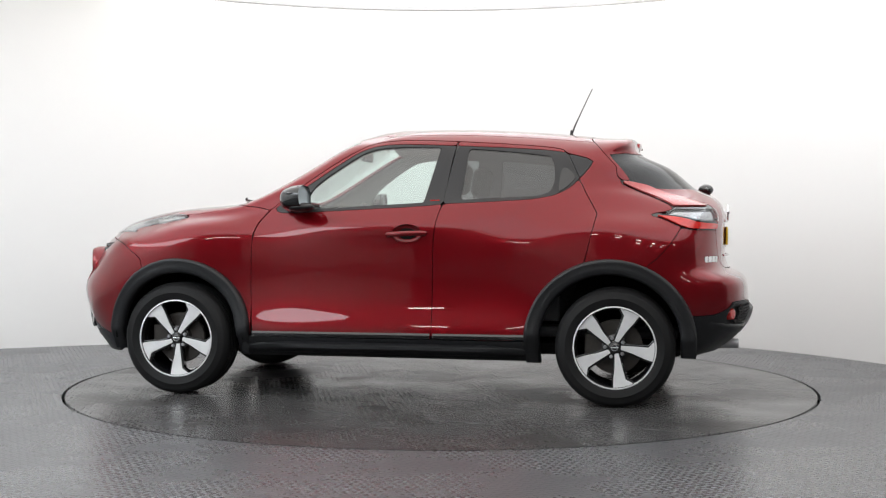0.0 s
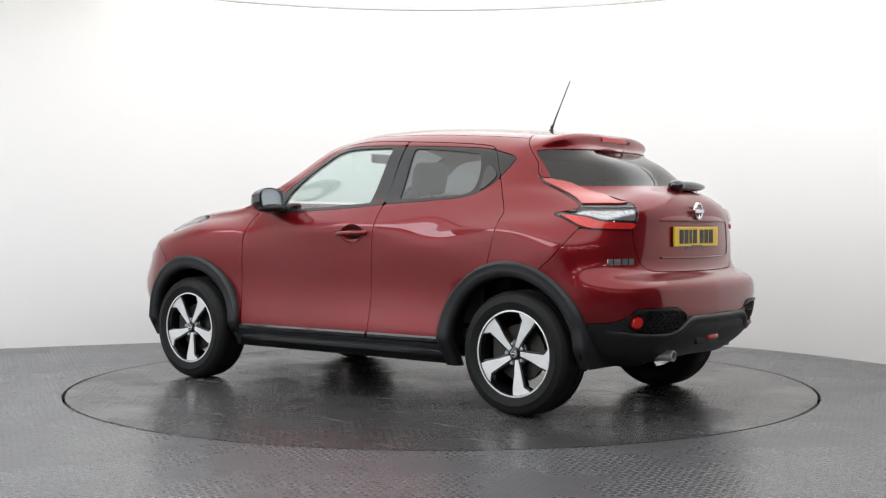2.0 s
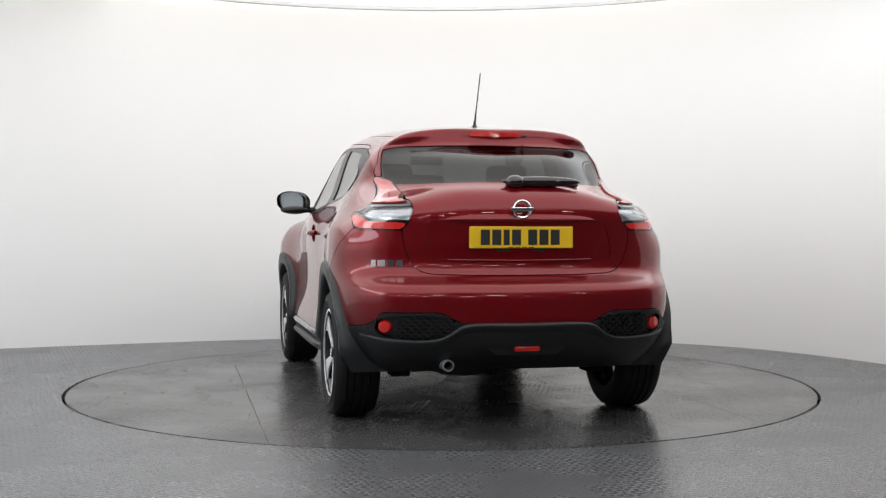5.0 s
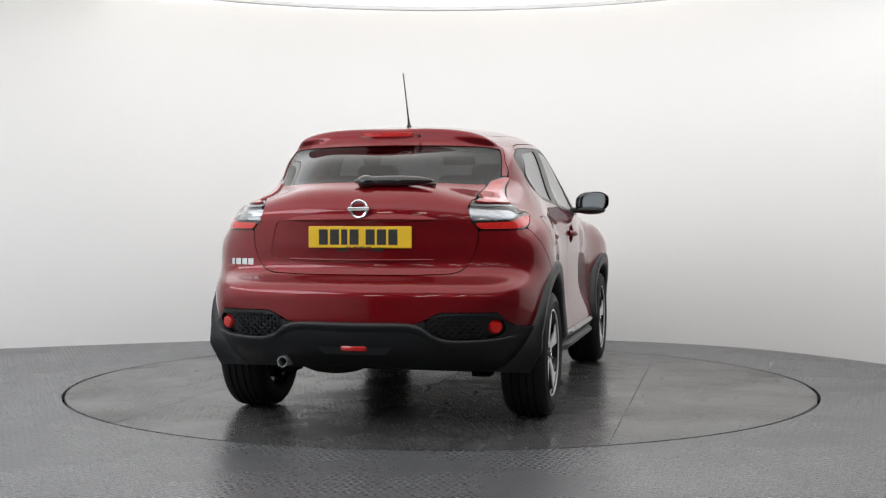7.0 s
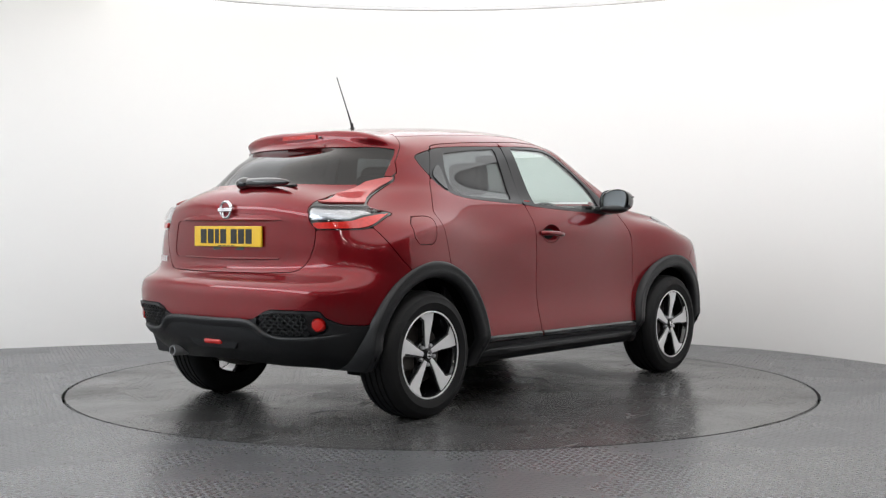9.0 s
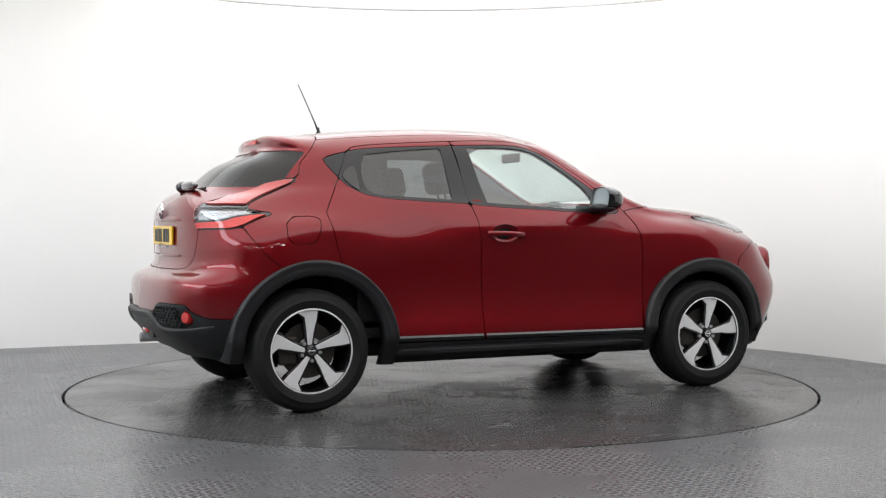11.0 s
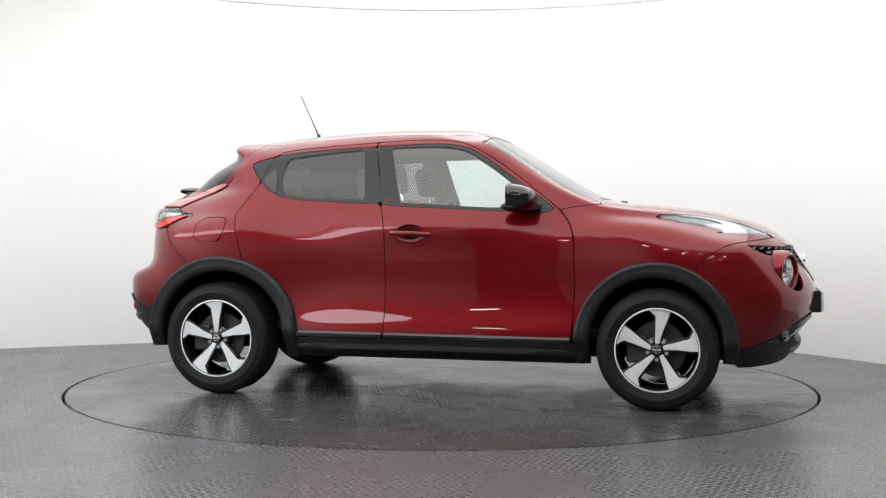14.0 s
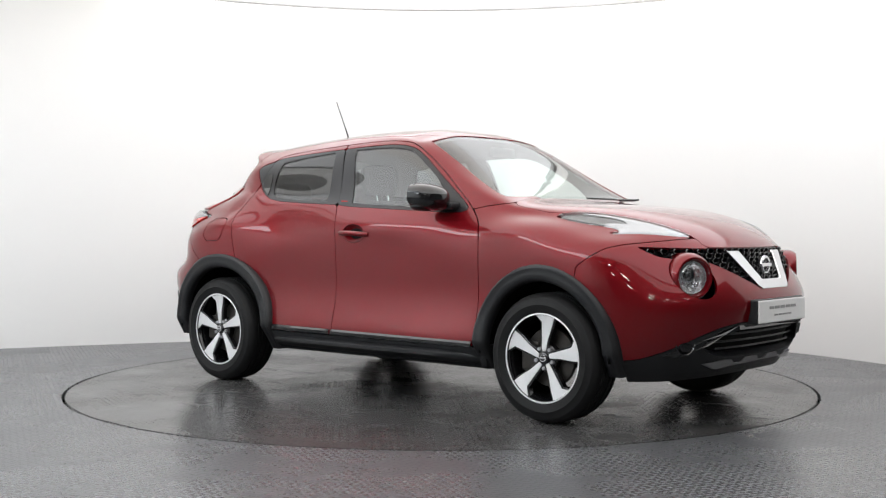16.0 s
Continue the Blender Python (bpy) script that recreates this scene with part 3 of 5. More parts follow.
def car_body(car):
    X, Y, Z, U, R = PTS.T
    arch_f = np.hypot(X - 1.252, np.maximum(Z - 0.355, 0)) - 0.420
    arch_r = np.hypot((X + 1.235) / 1.045, np.maximum(Z - 0.355, 0)) - 0.432
    arch_f = np.maximum(arch_f, np.maximum(2.3 - U, U - 6) * 0.15)
    arch_r = np.maximum(arch_r, np.maximum(7 - U, U - 10.9) * 0.15)
    arches = np.minimum(arch_f, arch_r)

    # black lower edge all round
    nose_edge = np.interp(Y, (0, 0.33, 0.45, 0.55, 0.65, 0.74, 0.80), (0.512, 0.512, 0.492, 0.455, 0.395, 0.345, 0.33))
    tail_edge = np.interp(Y, (0, 0.24, 0.33, 0.385, 0.43, 0.69, 0.715, 0.76, 0.8), (0.512, 0.512, 0.524, 0.556, 0.573, 0.573, 0.535, 0.505, 0.50))
    edge = np.where(U < 3.6, nose_edge, np.where(U > 10.35, tail_edge, np.where(U > 9.3, 0.50, 0.348)))
    low = Z - edge

    # glazing and frames, by their outlines
    front_door = side([(-0.357, 1.464), (-0.357, 1.464), (-0.325, 1.30), (-0.303, 1.124), (-0.259, 0.98), (-0.250, 0.73), (-0.252, 0.345), (-0.252, 0.345), (0.80, 0.345), (0.80, 0.345), (0.812, 0.477), (0.822, 0.603), (0.818, 0.76), (0.816, 0.90), (0.791, 0.995), (0.712, 1.085), (0.631, 1.148), (0.412, 1.314), (0.22, 1.43), (0.123, 1.466), (-0.07, 1.479)], 2)
    rear_door = side([(-0.357, 1.464), (-0.357, 1.464), (-0.325, 1.30), (-0.303, 1.124), (-0.259, 0.98), (-0.250, 0.73), (-0.252, 0.345), (-0.252, 0.345), (-0.95, 0.345), (-1.05, 0.60), (-1.098, 0.77), (-1.130, 0.90), (-1.165, 1.044), (-1.165, 1.05), (-1.076, 1.20), (-1.02, 1.33), (-0.985, 1.395), (-0.94, 1.42), (-0.713, 1.442)], 2)
    front_door = np.maximum(np.maximum(front_door, -arches), -low)
    rear_door = np.maximum(np.maximum(rear_door, -arches), -low)
    door_dark_f = side([(-0.36, 1.437), (-0.36, 1.437), (-0.30, 1.105), (-0.30, 1.105), (-0.19, 1.092), (0.30, 1.068), (0.64, 1.050), (0.70, 1.070), (0.66, 1.11), (0.50, 1.22), (0.30, 1.362), (0.20, 1.42), (0.10, 1.446), (-0.05, 1.452)], 1)
    door_dark_r = side([(-0.36, 1.437), (-0.36, 1.437), (-0.29, 1.105), (-0.29, 1.105), (-0.60, 1.118), (-0.88, 1.136), (-1.0, 1.185), (-1.07, 1.255), (-1.115, 1.31), (-1.135, 1.35), (-1.0, 1.386), (-0.91, 1.405), (-0.70, 1.42)], 1)
    glass_f = side([(-0.265, 1.428), (-0.265, 1.428), (-0.185, 1.112), (-0.185, 1.112), (0.25, 1.088), (0.535, 1.074), (0.535, 1.074), (0.50, 1.165), (0.44, 1.235), (0.25, 1.368), (0.155, 1.42), (-0.006, 1.436)], 1)
    glass_r = side([(-0.43, 1.420), (-0.43, 1.420), (-0.398, 1.128), (-0.398, 1.128), (-0.70, 1.142), (-0.87, 1.152), (-0.915, 1.19), (-0.925, 1.29), (-0.895, 1.372), (-0.895, 1.372), (-0.70, 1.398)], 1)
    quarter_dark = door_dark_r.copy()

    screen = np.maximum(np.maximum(10.05 - R, R - 12.1) * 0.12, np.maximum(-1 - U, U - (2.28 + 0.0 * R)) * 0.12)
    rear_screen = np.maximum(np.maximum(10.02 - R, R - 11.80) * 0.12, (10.34 - U) * 0.12)

    # lamps let into the surface
    tail_lamp = side([(-2.2, 0.960), (-2.2, 0.960), (-1.70, 0.958), (-1.63, 0.966), (-1.518, 1.02), (-1.445, 1.040), (-1.47, 1.05), (-1.555, 1.064), (-1.575, 1.078), (-1.517, 1.114), (-1.342, 1.187), (-1.275, 1.222), (-1.30, 1.24), (-1.42, 1.213), (-1.56, 1.172), (-1.66, 1.128), (-1.75, 1.10), (-2.2, 1.075), (-2.2, 1.07)], 1, u=(9, 14))
    inner = np.interp(Z, (0.955, 0.975, 1.0, 1.065, 1.15, 1.23), (0.585, 0.56, 0.54, 0.52, 0.54, 0.56))
    tail_lamp = np.maximum(tail_lamp, inner - Y)
    drl_shape = [(1.24, 0.703), (1.24, 0.703), (1.33, 0.642), (1.45, 0.598), (1.60, 0.548), (1.72, 0.49), (1.85, 0.41), (1.85, 0.41), (1.81, 0.495), (1.74, 0.585), (1.65, 0.665), (1.55, 0.737), (1.55, 0.737), (1.61, 0.660), (1.54, 0.672), (1.44, 0.704), (1.33, 0.718)]
    drl = topdown(drl_shape, 1, r=(6, 9))
    drl_line = round_poly(drl_shape, 1)

    bonnet = topdown([(0.93, -0.2), (0.93, -0.2), (0.93, 0.62), (0.965, 0.672), (1.04, 0.678), (1.24, 0.69), (1.45, 0.61), (1.60, 0.555), (1.72, 0.495), (1.86, 0.40), (1.93, 0.41), (2.2, 0.40), (2.2, -0.2), (2.2, -0.2)], 1, r=(6.18, 9.75))
    nose_r = np.interp(Y, (0, 0.38, 0.43, 0.6), (6.18, 6.18, 6.5, 7.3))
    bonnet = np.maximum(bonnet, (nose_r - R) * 0.08)
    bonnet = np.maximum(bonnet * 1.8, -drl)
    grille = endon([(-0.2, 0.862), (-0.2, 0.862), (0.40, 0.868), (0.712, 0.878), (0.712, 0.878), (0.66, 0.832), (0.60, 0.826), (0.50, 0.828), (0.42, 0.80), (0.34, 0.765), (0.20, 0.70), (0.13, 0.675), (-0.2, 0.675)], 1, u=(-1, 3.3))
    lamp_hole = np.maximum(np.hypot(Y - 0.552, Z - 0.735) - 0.100, (U - 3.0) * 0.2)
    intake = endon([(-0.2, 0.488), (-0.2, 0.488), (0.36, 0.488), (0.45, 0.468), (0.52, 0.425), (0.50, 0.385), (0.42, 0.352), (0.30, 0.345), (-0.2, 0.345), (-0.2, 0.345)], 1, u=(-1, 2.9))

    bumper_f = np.maximum(side([(2.3, 0.2), (2.3, 0.2), (2.3, 0.95), (1.95, 0.935), (1.80, 0.91), (1.63, 0.885), (1.56, 0.845), (1.45, 0.765), (1.45, 0.2), (1.45, 0.2)], 1, u=(-1, 5)), -np.minimum.reduce([grille, lamp_hole, arch_f, low, drl, bonnet]))
    tailgate = endon([(-0.2, 0.742), (-0.2, 0.742), (0.42, 0.744), (0.51, 0.765), (0.56, 0.85), (0.577, 0.95), (0.56, 1.0), (0.53, 1.06), (0.55, 1.15), (0.64, 1.24), (0.64, 1.8), (-0.2, 1.8), (-0.2, 1.8)], 1, u=(9.6, 14))
    split = np.interp(Z, (1.2, 1.314, 1.449, 1.47, 1.55), (-1.27, -1.255, -1.134, -1.11, -1.10))
    tailgate = np.maximum(np.maximum(tailgate, X - split), -np.minimum(tail_lamp, rear_screen))
    plate_bay = endon([(-0.2, 0.812), (-0.2, 0.812), (0.43, 0.815), (0.470, 0.83), (0.462, 0.90), (0.440, 0.985), (0.425, 1.005), (-0.2, 1.01), (-0.2, 1.01)], 1, u=(11, 14))
    tailgate = np.maximum(tailgate, -plate_bay)
    bumper_r = np.maximum(side([(-2.3, 0.2), (-2.3, 0.2), (-2.3, 0.972), (-2.3, 0.972), (-1.61, 0.968), (-1.61, 0.968), (-1.57, 0.90), (-1.50, 0.815), (-1.44, 0.77), (-1.38, 0.70), (-1.38, 0.2)], 1, u=(9, 14)), -np.minimum.reduce([arch_r, low, tailgate, tail_lamp, plate_bay, rear_screen]))
    upper_back = endon([(-0.2, 0.742), (0.42, 0.744), (0.51, 0.765), (0.56, 0.85), (0.577, 0.95), (0.577, 1.2), (-0.2, 1.2)], 1, u=(10.4, 14))

    roof = np.maximum((np.interp(U, (0, 1.2, 2.0), (12.1, 12.1, 13.9)) - R) * 0.06, split - X)

    # panels
    fuel = side([(-1.40, 0.885), (-1.395, 1.025), (-1.225, 1.032), (-1.205, 1.0), (-1.235, 0.895), (-1.27, 0.885)], 1)
    handle_hole = np.hypot((X + 0.105) / 0.085, (Z - 0.935) / 0.052) - 1
    handle_hole = np.maximum(handle_hole * 0.06, np.maximum(4 - U, U - 9) * 0.1)
    for sgn in (1, -1):
        mir = sgn < 0
        door = panel("front_door", np.maximum(np.maximum(front_door, -door_dark_f), -handle_hole), PAINT, car, mir, label="red front door panel")
        panel("window_frame", np.maximum(np.maximum(front_door, door_dark_f), -glass_f), PILLAR, door, mir, lift=-0.001, gap=0.0005, lip=0.02, label="satin black window surround")
        panel("side_window", np.maximum(glass_f, -9), WINDOW, door, mir, lift=-0.006, gap=-0.004, lip=0, label="clear green-tinted side glass")
        bowl = ball((-0.105, 0, 0.935), (0.088, 0.03, 0.055), 24, 12)
        bmesh.ops.bisect_plane(bowl, geom=bowl.verts[:] + bowl.edges[:] + bowl.faces[:], plane_co=(0, 0, 0), plane_no=(0, 1, 0), clear_outer=True)
        bowl.transform(pose(0, surface_y(-0.105, 0.935) - 0.001, 0))
        if mir:
            bowl.transform(Matrix.Diagonal((1, -1, 1, 1)))
        part("handle_recess", bowl, PAINT, door, smooth=60)
        yh = surface_y(-0.1, 0.935)
        bar = tube([(-0.212, yh - 0.002, 0.938), (-0.19, yh + 0.016, 0.939), (-0.13, yh + 0.026, 0.938), (-0.07, yh + 0.026, 0.936), (-0.015, yh + 0.016, 0.932), (0.008, yh - 0.002, 0.930)], 0.0145, 12)
        if mir:
            bar.transform(Matrix.Diagonal((1, -1, 1, 1)))
        part("door_handle", bar, PAINT, door, "body-coloured red pull handle", smooth=50)
        rdoor = panel("rear_door", np.maximum(rear_door, -door_dark_r), PAINT, car, mir, label="red rear door panel")
        panel("window_frame", np.maximum(np.maximum(rear_door, door_dark_r), -glass_r), PILLAR, rdoor, mir, lift=-0.001, gap=0.0005, lip=0.02, label="satin black window surround with hidden handle")
        panel("side_window", glass_r, PRIVACY, rdoor, mir, lift=-0.006, gap=-0.004, lip=0, label="dark privacy glass")
        grip = side([(-0.99, 1.305), (-0.955, 1.305), (-0.945, 1.175), (-0.955, 1.170), (-1.02, 1.222), (-1.04, 1.255)], 1)
        panel("hidden_handle", grip, GLOSS, rdoor, mir, lift=0.004, gap=0, lip=0.01, label="gloss black hidden door handle")
        quarter_glass = np.maximum(quarter_dark, -rear_door)
        body_side = np.maximum.reduce([-front_door, -rear_door, -arches, -low, -np.minimum(screen, rear_screen), -bonnet, -drl, -tail_lamp, -tailgate, -bumper_f, -bumper_r, -roof, -quarter_glass, -grille, -lamp_hole])
        body_side = np.maximum(body_side, np.maximum(1.2 - U, np.where(R < 9.5, U - 12, -1)) * 0.15)
        body_side = np.maximum(body_side, -plate_bay)
        wing_zone = side([(0.815, 0.30), (0.815, 0.92), (0.79, 0.995), (0.73, 1.07), (0.80, 1.085), (0.93, 1.10), (1.3, 1.2), (2.2, 1.2), (2.2, 0.3)], 0, u=(1.2, 6.5))
        panel("front_wing", np.maximum(body_side, wing_zone), PAINT, car, mir, label="red front wing over the wheel")
        rest = np.maximum(body_side, -wing_zone)
        if mir:
            panel("body_side", np.maximum(rest, -fuel), PAINT, car, mir, label="red rear quarter and roof rail")
            panel("fuel_flap", np.maximum(rest, fuel), PAINT, car, mir, label="red rounded fuel filler flap")
        else:
            panel("body_side", rest, PAINT, car, mir, label="red rear quarter and roof rail")
        panel("quarter_trim", np.maximum(quarter_glass, X + 0.95), PILLAR, car, mir, lift=-0.001, label="black triangular quarter trim")
        sill = np.maximum(np.maximum(low, -arches), np.maximum(X - 1.0, -1.0 - X))
        panel("sill", sill, PLASTIC, car, mir, lift=0.006, label="black textured plastic sill")
        # rear lamp: a clear bowl over a red one, and a slim arm up the pillar
        lamp_split = np.interp(X, (-1.80, -1.70, -1.64, -1.57, -1.48), (1.000, 1.006, 1.024, 1.034, 1.043))
        clear = np.maximum(np.maximum(tail_lamp, lamp_split + 0.002 - Z), Z - 1.082)
        lamp = panel("tail_lamp", np.maximum(tail_lamp, Z - lamp_split), REDLENS, car, mir, lift=0.008, gap=0.006, lip=0.03, label="red and clear boomerang rear lamp")
        panel("lamp_bowl", clear, BRIGHTLENS, lamp, mir, lift=-0.016, gap=0.004, lip=0, label="bright faceted reflector bowl")
        panel("clear_lens", clear, LENS, lamp, mir, lift=0.009, gap=0.006, lip=0.01, label="clear lamp lens")
        panel("red_arm", np.maximum(tail_lamp, 1.083 - Z), ARMLENS, lamp, mir, lift=0.008, gap=0.007, lip=0.02, label="slim pale red upper lamp arm")
        panel("lamp_seal", np.maximum(tail_lamp, -clear - 0.006), GLOSS, lamp, mir, lift=-0.001, gap=0.001, lip=0.02, label="gloss black lamp surround")
        # upper front lamp: smoked bowl, bright running light, clear cover
        dl = panel("upper_front_lamp", drl, LENS, car, mir, lift=0.007, gap=0.002, lip=0.012, label="clear upper front lamp on the wing")
        smoked = topdown([(1.255, 0.699), (1.255, 0.699), (1.34, 0.652), (1.46, 0.614), (1.56, 0.585), (1.60, 0.60), (1.60, 0.60), (1.52, 0.640), (1.50, 0.670), (1.42, 0.700), (1.33, 0.713)], 1, r=(6, 9))
        panel("smoked_bowl", np.maximum(smoked, drl), SMOKE, dl, mir, lift=-0.010, gap=0.0, lip=0.01, label="smoked dark lamp bowl")
        m = (R > 6) & (R < 9.6) & (U < 5)
        P, Q = PTS[m], NRM[m]
        edge_line = []
        for ex, ey in list(drl_line) + [drl_line[0]]:
            d = (P[:, 0] - ex) ** 2 + (P[:, 1] - ey) ** 2
            k = np.argsort(d)[:4]
            wgt = 1 / (d[k] + 1e-5)
            nz = (Q[k] * wgt[:, None]).sum(0) / wgt.sum()
            edge_line.append((ex + nz[0] * 0.008, (ey + nz[1] * 0.008) * sgn, (P[k, 2] * wgt).sum() / wgt.sum() + nz[2] * 0.008))
        part("lamp_edge", tube(edge_line, 0.0042, 6), CHROME, dl, "chrome lamp edge", smooth=70)
        panel("running_light", np.maximum(drl, -smoked), BRIGHTLENS, dl, mir, lift=-0.004, gap=0.002, lip=0.01, label="bright running light strip")

    panel("roof", roof, PAINT, car, None, label="red roof panel")
    bn = panel("bonnet", bonnet, PAINT, car, None, label="red domed bonnet")
    tg = panel("tailgate", tailgate, PAINT, car, None, label="red tailgate with roof spoiler")
    panel("plate_recess", plate_bay, PAINT, tg, None, lift=-0.003, gap=-0.001, lip=0, label="red recess round the number plate")
    panel("rear_window", rear_screen, REARGLASS, tg, None, lift=-0.004, gap=-0.001, lip=0, label="dark tinted rear window")
    panel("front_bumper", bumper_f, PAINT, car, None, label="red front bumper")
    rb = panel("rear_bumper", bumper_r, PAINT, car, None, label="red rear bumper")
    low_f = np.maximum(np.maximum(low, -arches), 1.2 - X)
    panel("lower_front_bumper", np.maximum(low_f, -intake), PLASTIC, car, None, lift=0.002, lip=0.05, label="black textured lower front bumper")
    # black sheet in place of the shaded depth of the intake
    panel("intake_backing", intake, MATTE, car, None, lift=-0.055, gap=-0.03, lip=0, label="black sheet standing in for the shade inside the lower intake")
    low_r = np.maximum(np.maximum(low, -arches), X + 1.2)
    pockets = endon([(0.40, 0.556), (0.345, 0.517), (0.375, 0.468), (0.45, 0.448), (0.64, 0.448), (0.70, 0.475), (0.712, 0.51), (0.69, 0.558)], 1)
    panel("lower_rear_bumper", np.maximum(low_r, -pockets), PLASTIC, car, None, lift=0.010, label="black textured lower rear bumper")
    ridge = [(0.775, 0.462), (0.70, 0.442), (0.58, 0.432), (0.45, 0.434), (0.385, 0.458), (0.335, 0.492), (0.27, 0.506), (0.14, 0.507), (0.0, 0.506)]
    ridge = spline_open(ridge + [(-a, b) for a, b in ridge[-2::-1]], 5)
    bm = bmesh.new()
    rows = []
    for a, b in ridge:
        x = surface_x(abs(a), b, False) - 0.010
        rows.append([bm.verts.new((x + dx, a * (1 + 0.0 * dx), b + dz)) for dx, dz in ((0.004, 0.016), (-0.012, 0.012), (-0.017, 0.003), (-0.010, -0.010), (0.006, -0.030))])
    for p, q in zip(rows, rows[1:]):
        for k in range(4):
            bm.faces.new((p[k], p[k + 1], q[k + 1], q[k]))
    part("bumper_ridge", bm, PLASTIC, rb, "grey-sheened black bumper ridge", smooth=70)
    for mir in (False, True):
        panel("lamp_pocket", pockets, PLASTIC, rb, mir, lift=-0.012, gap=-0.004, lip=0, label="black pocket round the reflector")
    panel("windscreen", screen, WINDOW, car, None, lift=-0.004, gap=-0.001, lip=0, label="clear laminated windscreen")
    # black shell that puts shade into the shut lines, and the pale lining of the cabin
    solid = np.maximum.reduce([-glass_f, -glass_r, -screen, -rear_screen, -arches])
    panel("inner_shell", np.maximum.reduce([solid, -grille, -lamp_hole, -pockets, -intake, R - 10.0]), MATTE, car, None, lift=-0.024, gap=0.004, lip=0, label="black inner shell that puts shade into the shut lines")
    panel("headliner", np.maximum(solid, 10.0 - R), HEADLINER, car, None, lift=-0.026, gap=0.004, lip=0, label="pale headliner and pillar lining")
    # the shade behind the grille is a matte black sheet
    panel("grille_backing", grille, MATTE, car, None, lift=-0.035, gap=-0.01, lip=0, label="black sheet standing in for the shade behind the grille")
    return tg


# ---- the car: wheels and arches ----
def spoke_outline(scale=1.0):
    return [(0.034, -0.013), (0.034, 0.009), (0.10, 0.026), (0.165, 0.050), (0.212, 0.062), (0.219, 0.004), (0.212, -0.052), (0.180, -0.014), (0.10, -0.013)]


def wheel(car, x, sgn, spin):
    """Built with its outer face towards +y, then turned to its side."""
    hub = new("wheel")
    hub.parent = car
    tag = "black tyre on a five-spoke machined alloy wheel"
    hub["label"] = tag
    R = 0.325
    tyre = [(0.212, -0.108), (0.218, -0.112), (0.262, -0.119), (0.296, -0.113), (0.314, -0.098), (0.322, -0.080)]
    for g in (-0.055, -0.02, 0.02, 0.055):
        tyre += [(0.325, g - 0.006), (0.317, g - 0.004), (0.317, g + 0.004), (0.325, g + 0.006)]
    tyre += [(0.322, 0.080), (0.314, 0.098), (0.303, 0.107), (0.300, 0.111), (0.296, 0.112), (0.270, 0.118), (0.266, 0.121), (0.262, 0.119), (0.240, 0.116), (0.223, 0.108), (0.214, 0.100)]
    t = part("tyre", lathe(tyre, 96), RUBBER, hub, "worn black rubber tyre", smooth=50)
    rim = part("rim", lathe([(0.214, 0.104), (0.222, 0.109), (0.226, 0.106), (0.223, 0.098), (0.216, 0.096), (0.210, 0.085), (0.203, 0.06), (0.195, -0.02), (0.20, -0.10), (0.216, -0.108)], 96), GLOSS, hub, "gloss black wheel rim", smooth=40)
    part("rim_edge", lathe([(0.2165, 0.1015), (0.2165, 0.1095), (0.2225, 0.1105), (0.2262, 0.107), (0.2262, 0.102)], 96), SILVER, rim, "bright machined rim edge", smooth=60)
    for k in range(5):
        a = 2 * math.pi * k / 5 + spin

        def place(r, tt, d, a=a):
            dish = 0.088 + 0.012 * (r / 0.22)
            rad, tan = (math.cos(a), math.sin(a)), (-math.sin(a), math.cos(a))
            return (r * rad[0] + tt * tan[0], dish - d, r * rad[1] + tt * tan[1])
        part("spoke", prism(spoke_outline(), place, 0.006, 0.0015), SILVER, rim, "machined silver spoke face")
        back = [(0.030, -0.024), (0.030, 0.022), (0.10, 0.034), (0.165, 0.060), (0.212, 0.074), (0.216, 0.0), (0.212, -0.064), (0.178, -0.026), (0.10, -0.024)]
        part("spoke_back", prism(back, lambda r, tt, d, f=place: f(r, tt, d + 0.0065), 0.035, 0.003), GLOSS, rim, "gloss black spoke body")
    part("hub_face", lathe([(0, 0.083), (0.05, 0.083), (0.07, 0.07), (0.072, 0.02)], 40), GLOSS, rim, smooth=40)
    cap = part("centre_cap", lathe([(0, 0.098), (0.022, 0.098), (0.028, 0.095), (0.029, 0.080)], 32), GLOSS, hub, "gloss black centre cap", smooth=40)
    part("cap_emblem", lathe([(0.013, 0.0985), (0.014, 0.101), (0.018, 0.101), (0.019, 0.0985)], 28), CHROME, cap, "chrome ring emblem")
    part("cap_bar", block((-0.021, 0.098, -0.004), (0.021, 0.1015, 0.004), 0.001), CHROME, cap)
    for k in range(5):
        a = 2 * math.pi * (k + 0.5) / 5 + spin
        nut = lathe([(0, 0.094), (0.008, 0.094), (0.0105, 0.089), (0.0105, 0.07)], 6, pose(0.052 * math.cos(a), 0, 0.052 * math.sin(a)))
        part("wheel_nut", nut, SATIN, rim)
    part("brake_disc", lathe([(0.05, 0.035), (0.145, 0.035), (0.148, 0.032), (0.148, 0.014), (0.05, 0.014)], 64), DISC, hub, "rusty steel brake disc", smooth=30)
    part("brake_hub", lathe([(0, 0.06), (0.055, 0.06), (0.065, 0.05), (0.068, 0.014)], 32), DISC, hub, smooth=30)
    part("caliper", block((0.06, -0.01, -0.075), (0.165, 0.055, 0.075), 0.012), DISC, hub, "dull grey brake caliper")
    y = 0.848 - 0.100
    m = pose(x, sgn * y, R)
    if sgn < 0:
        m = m @ Matrix.Rotation(math.pi, 4, "Z")
    hub.matrix_basis = m
    return hub


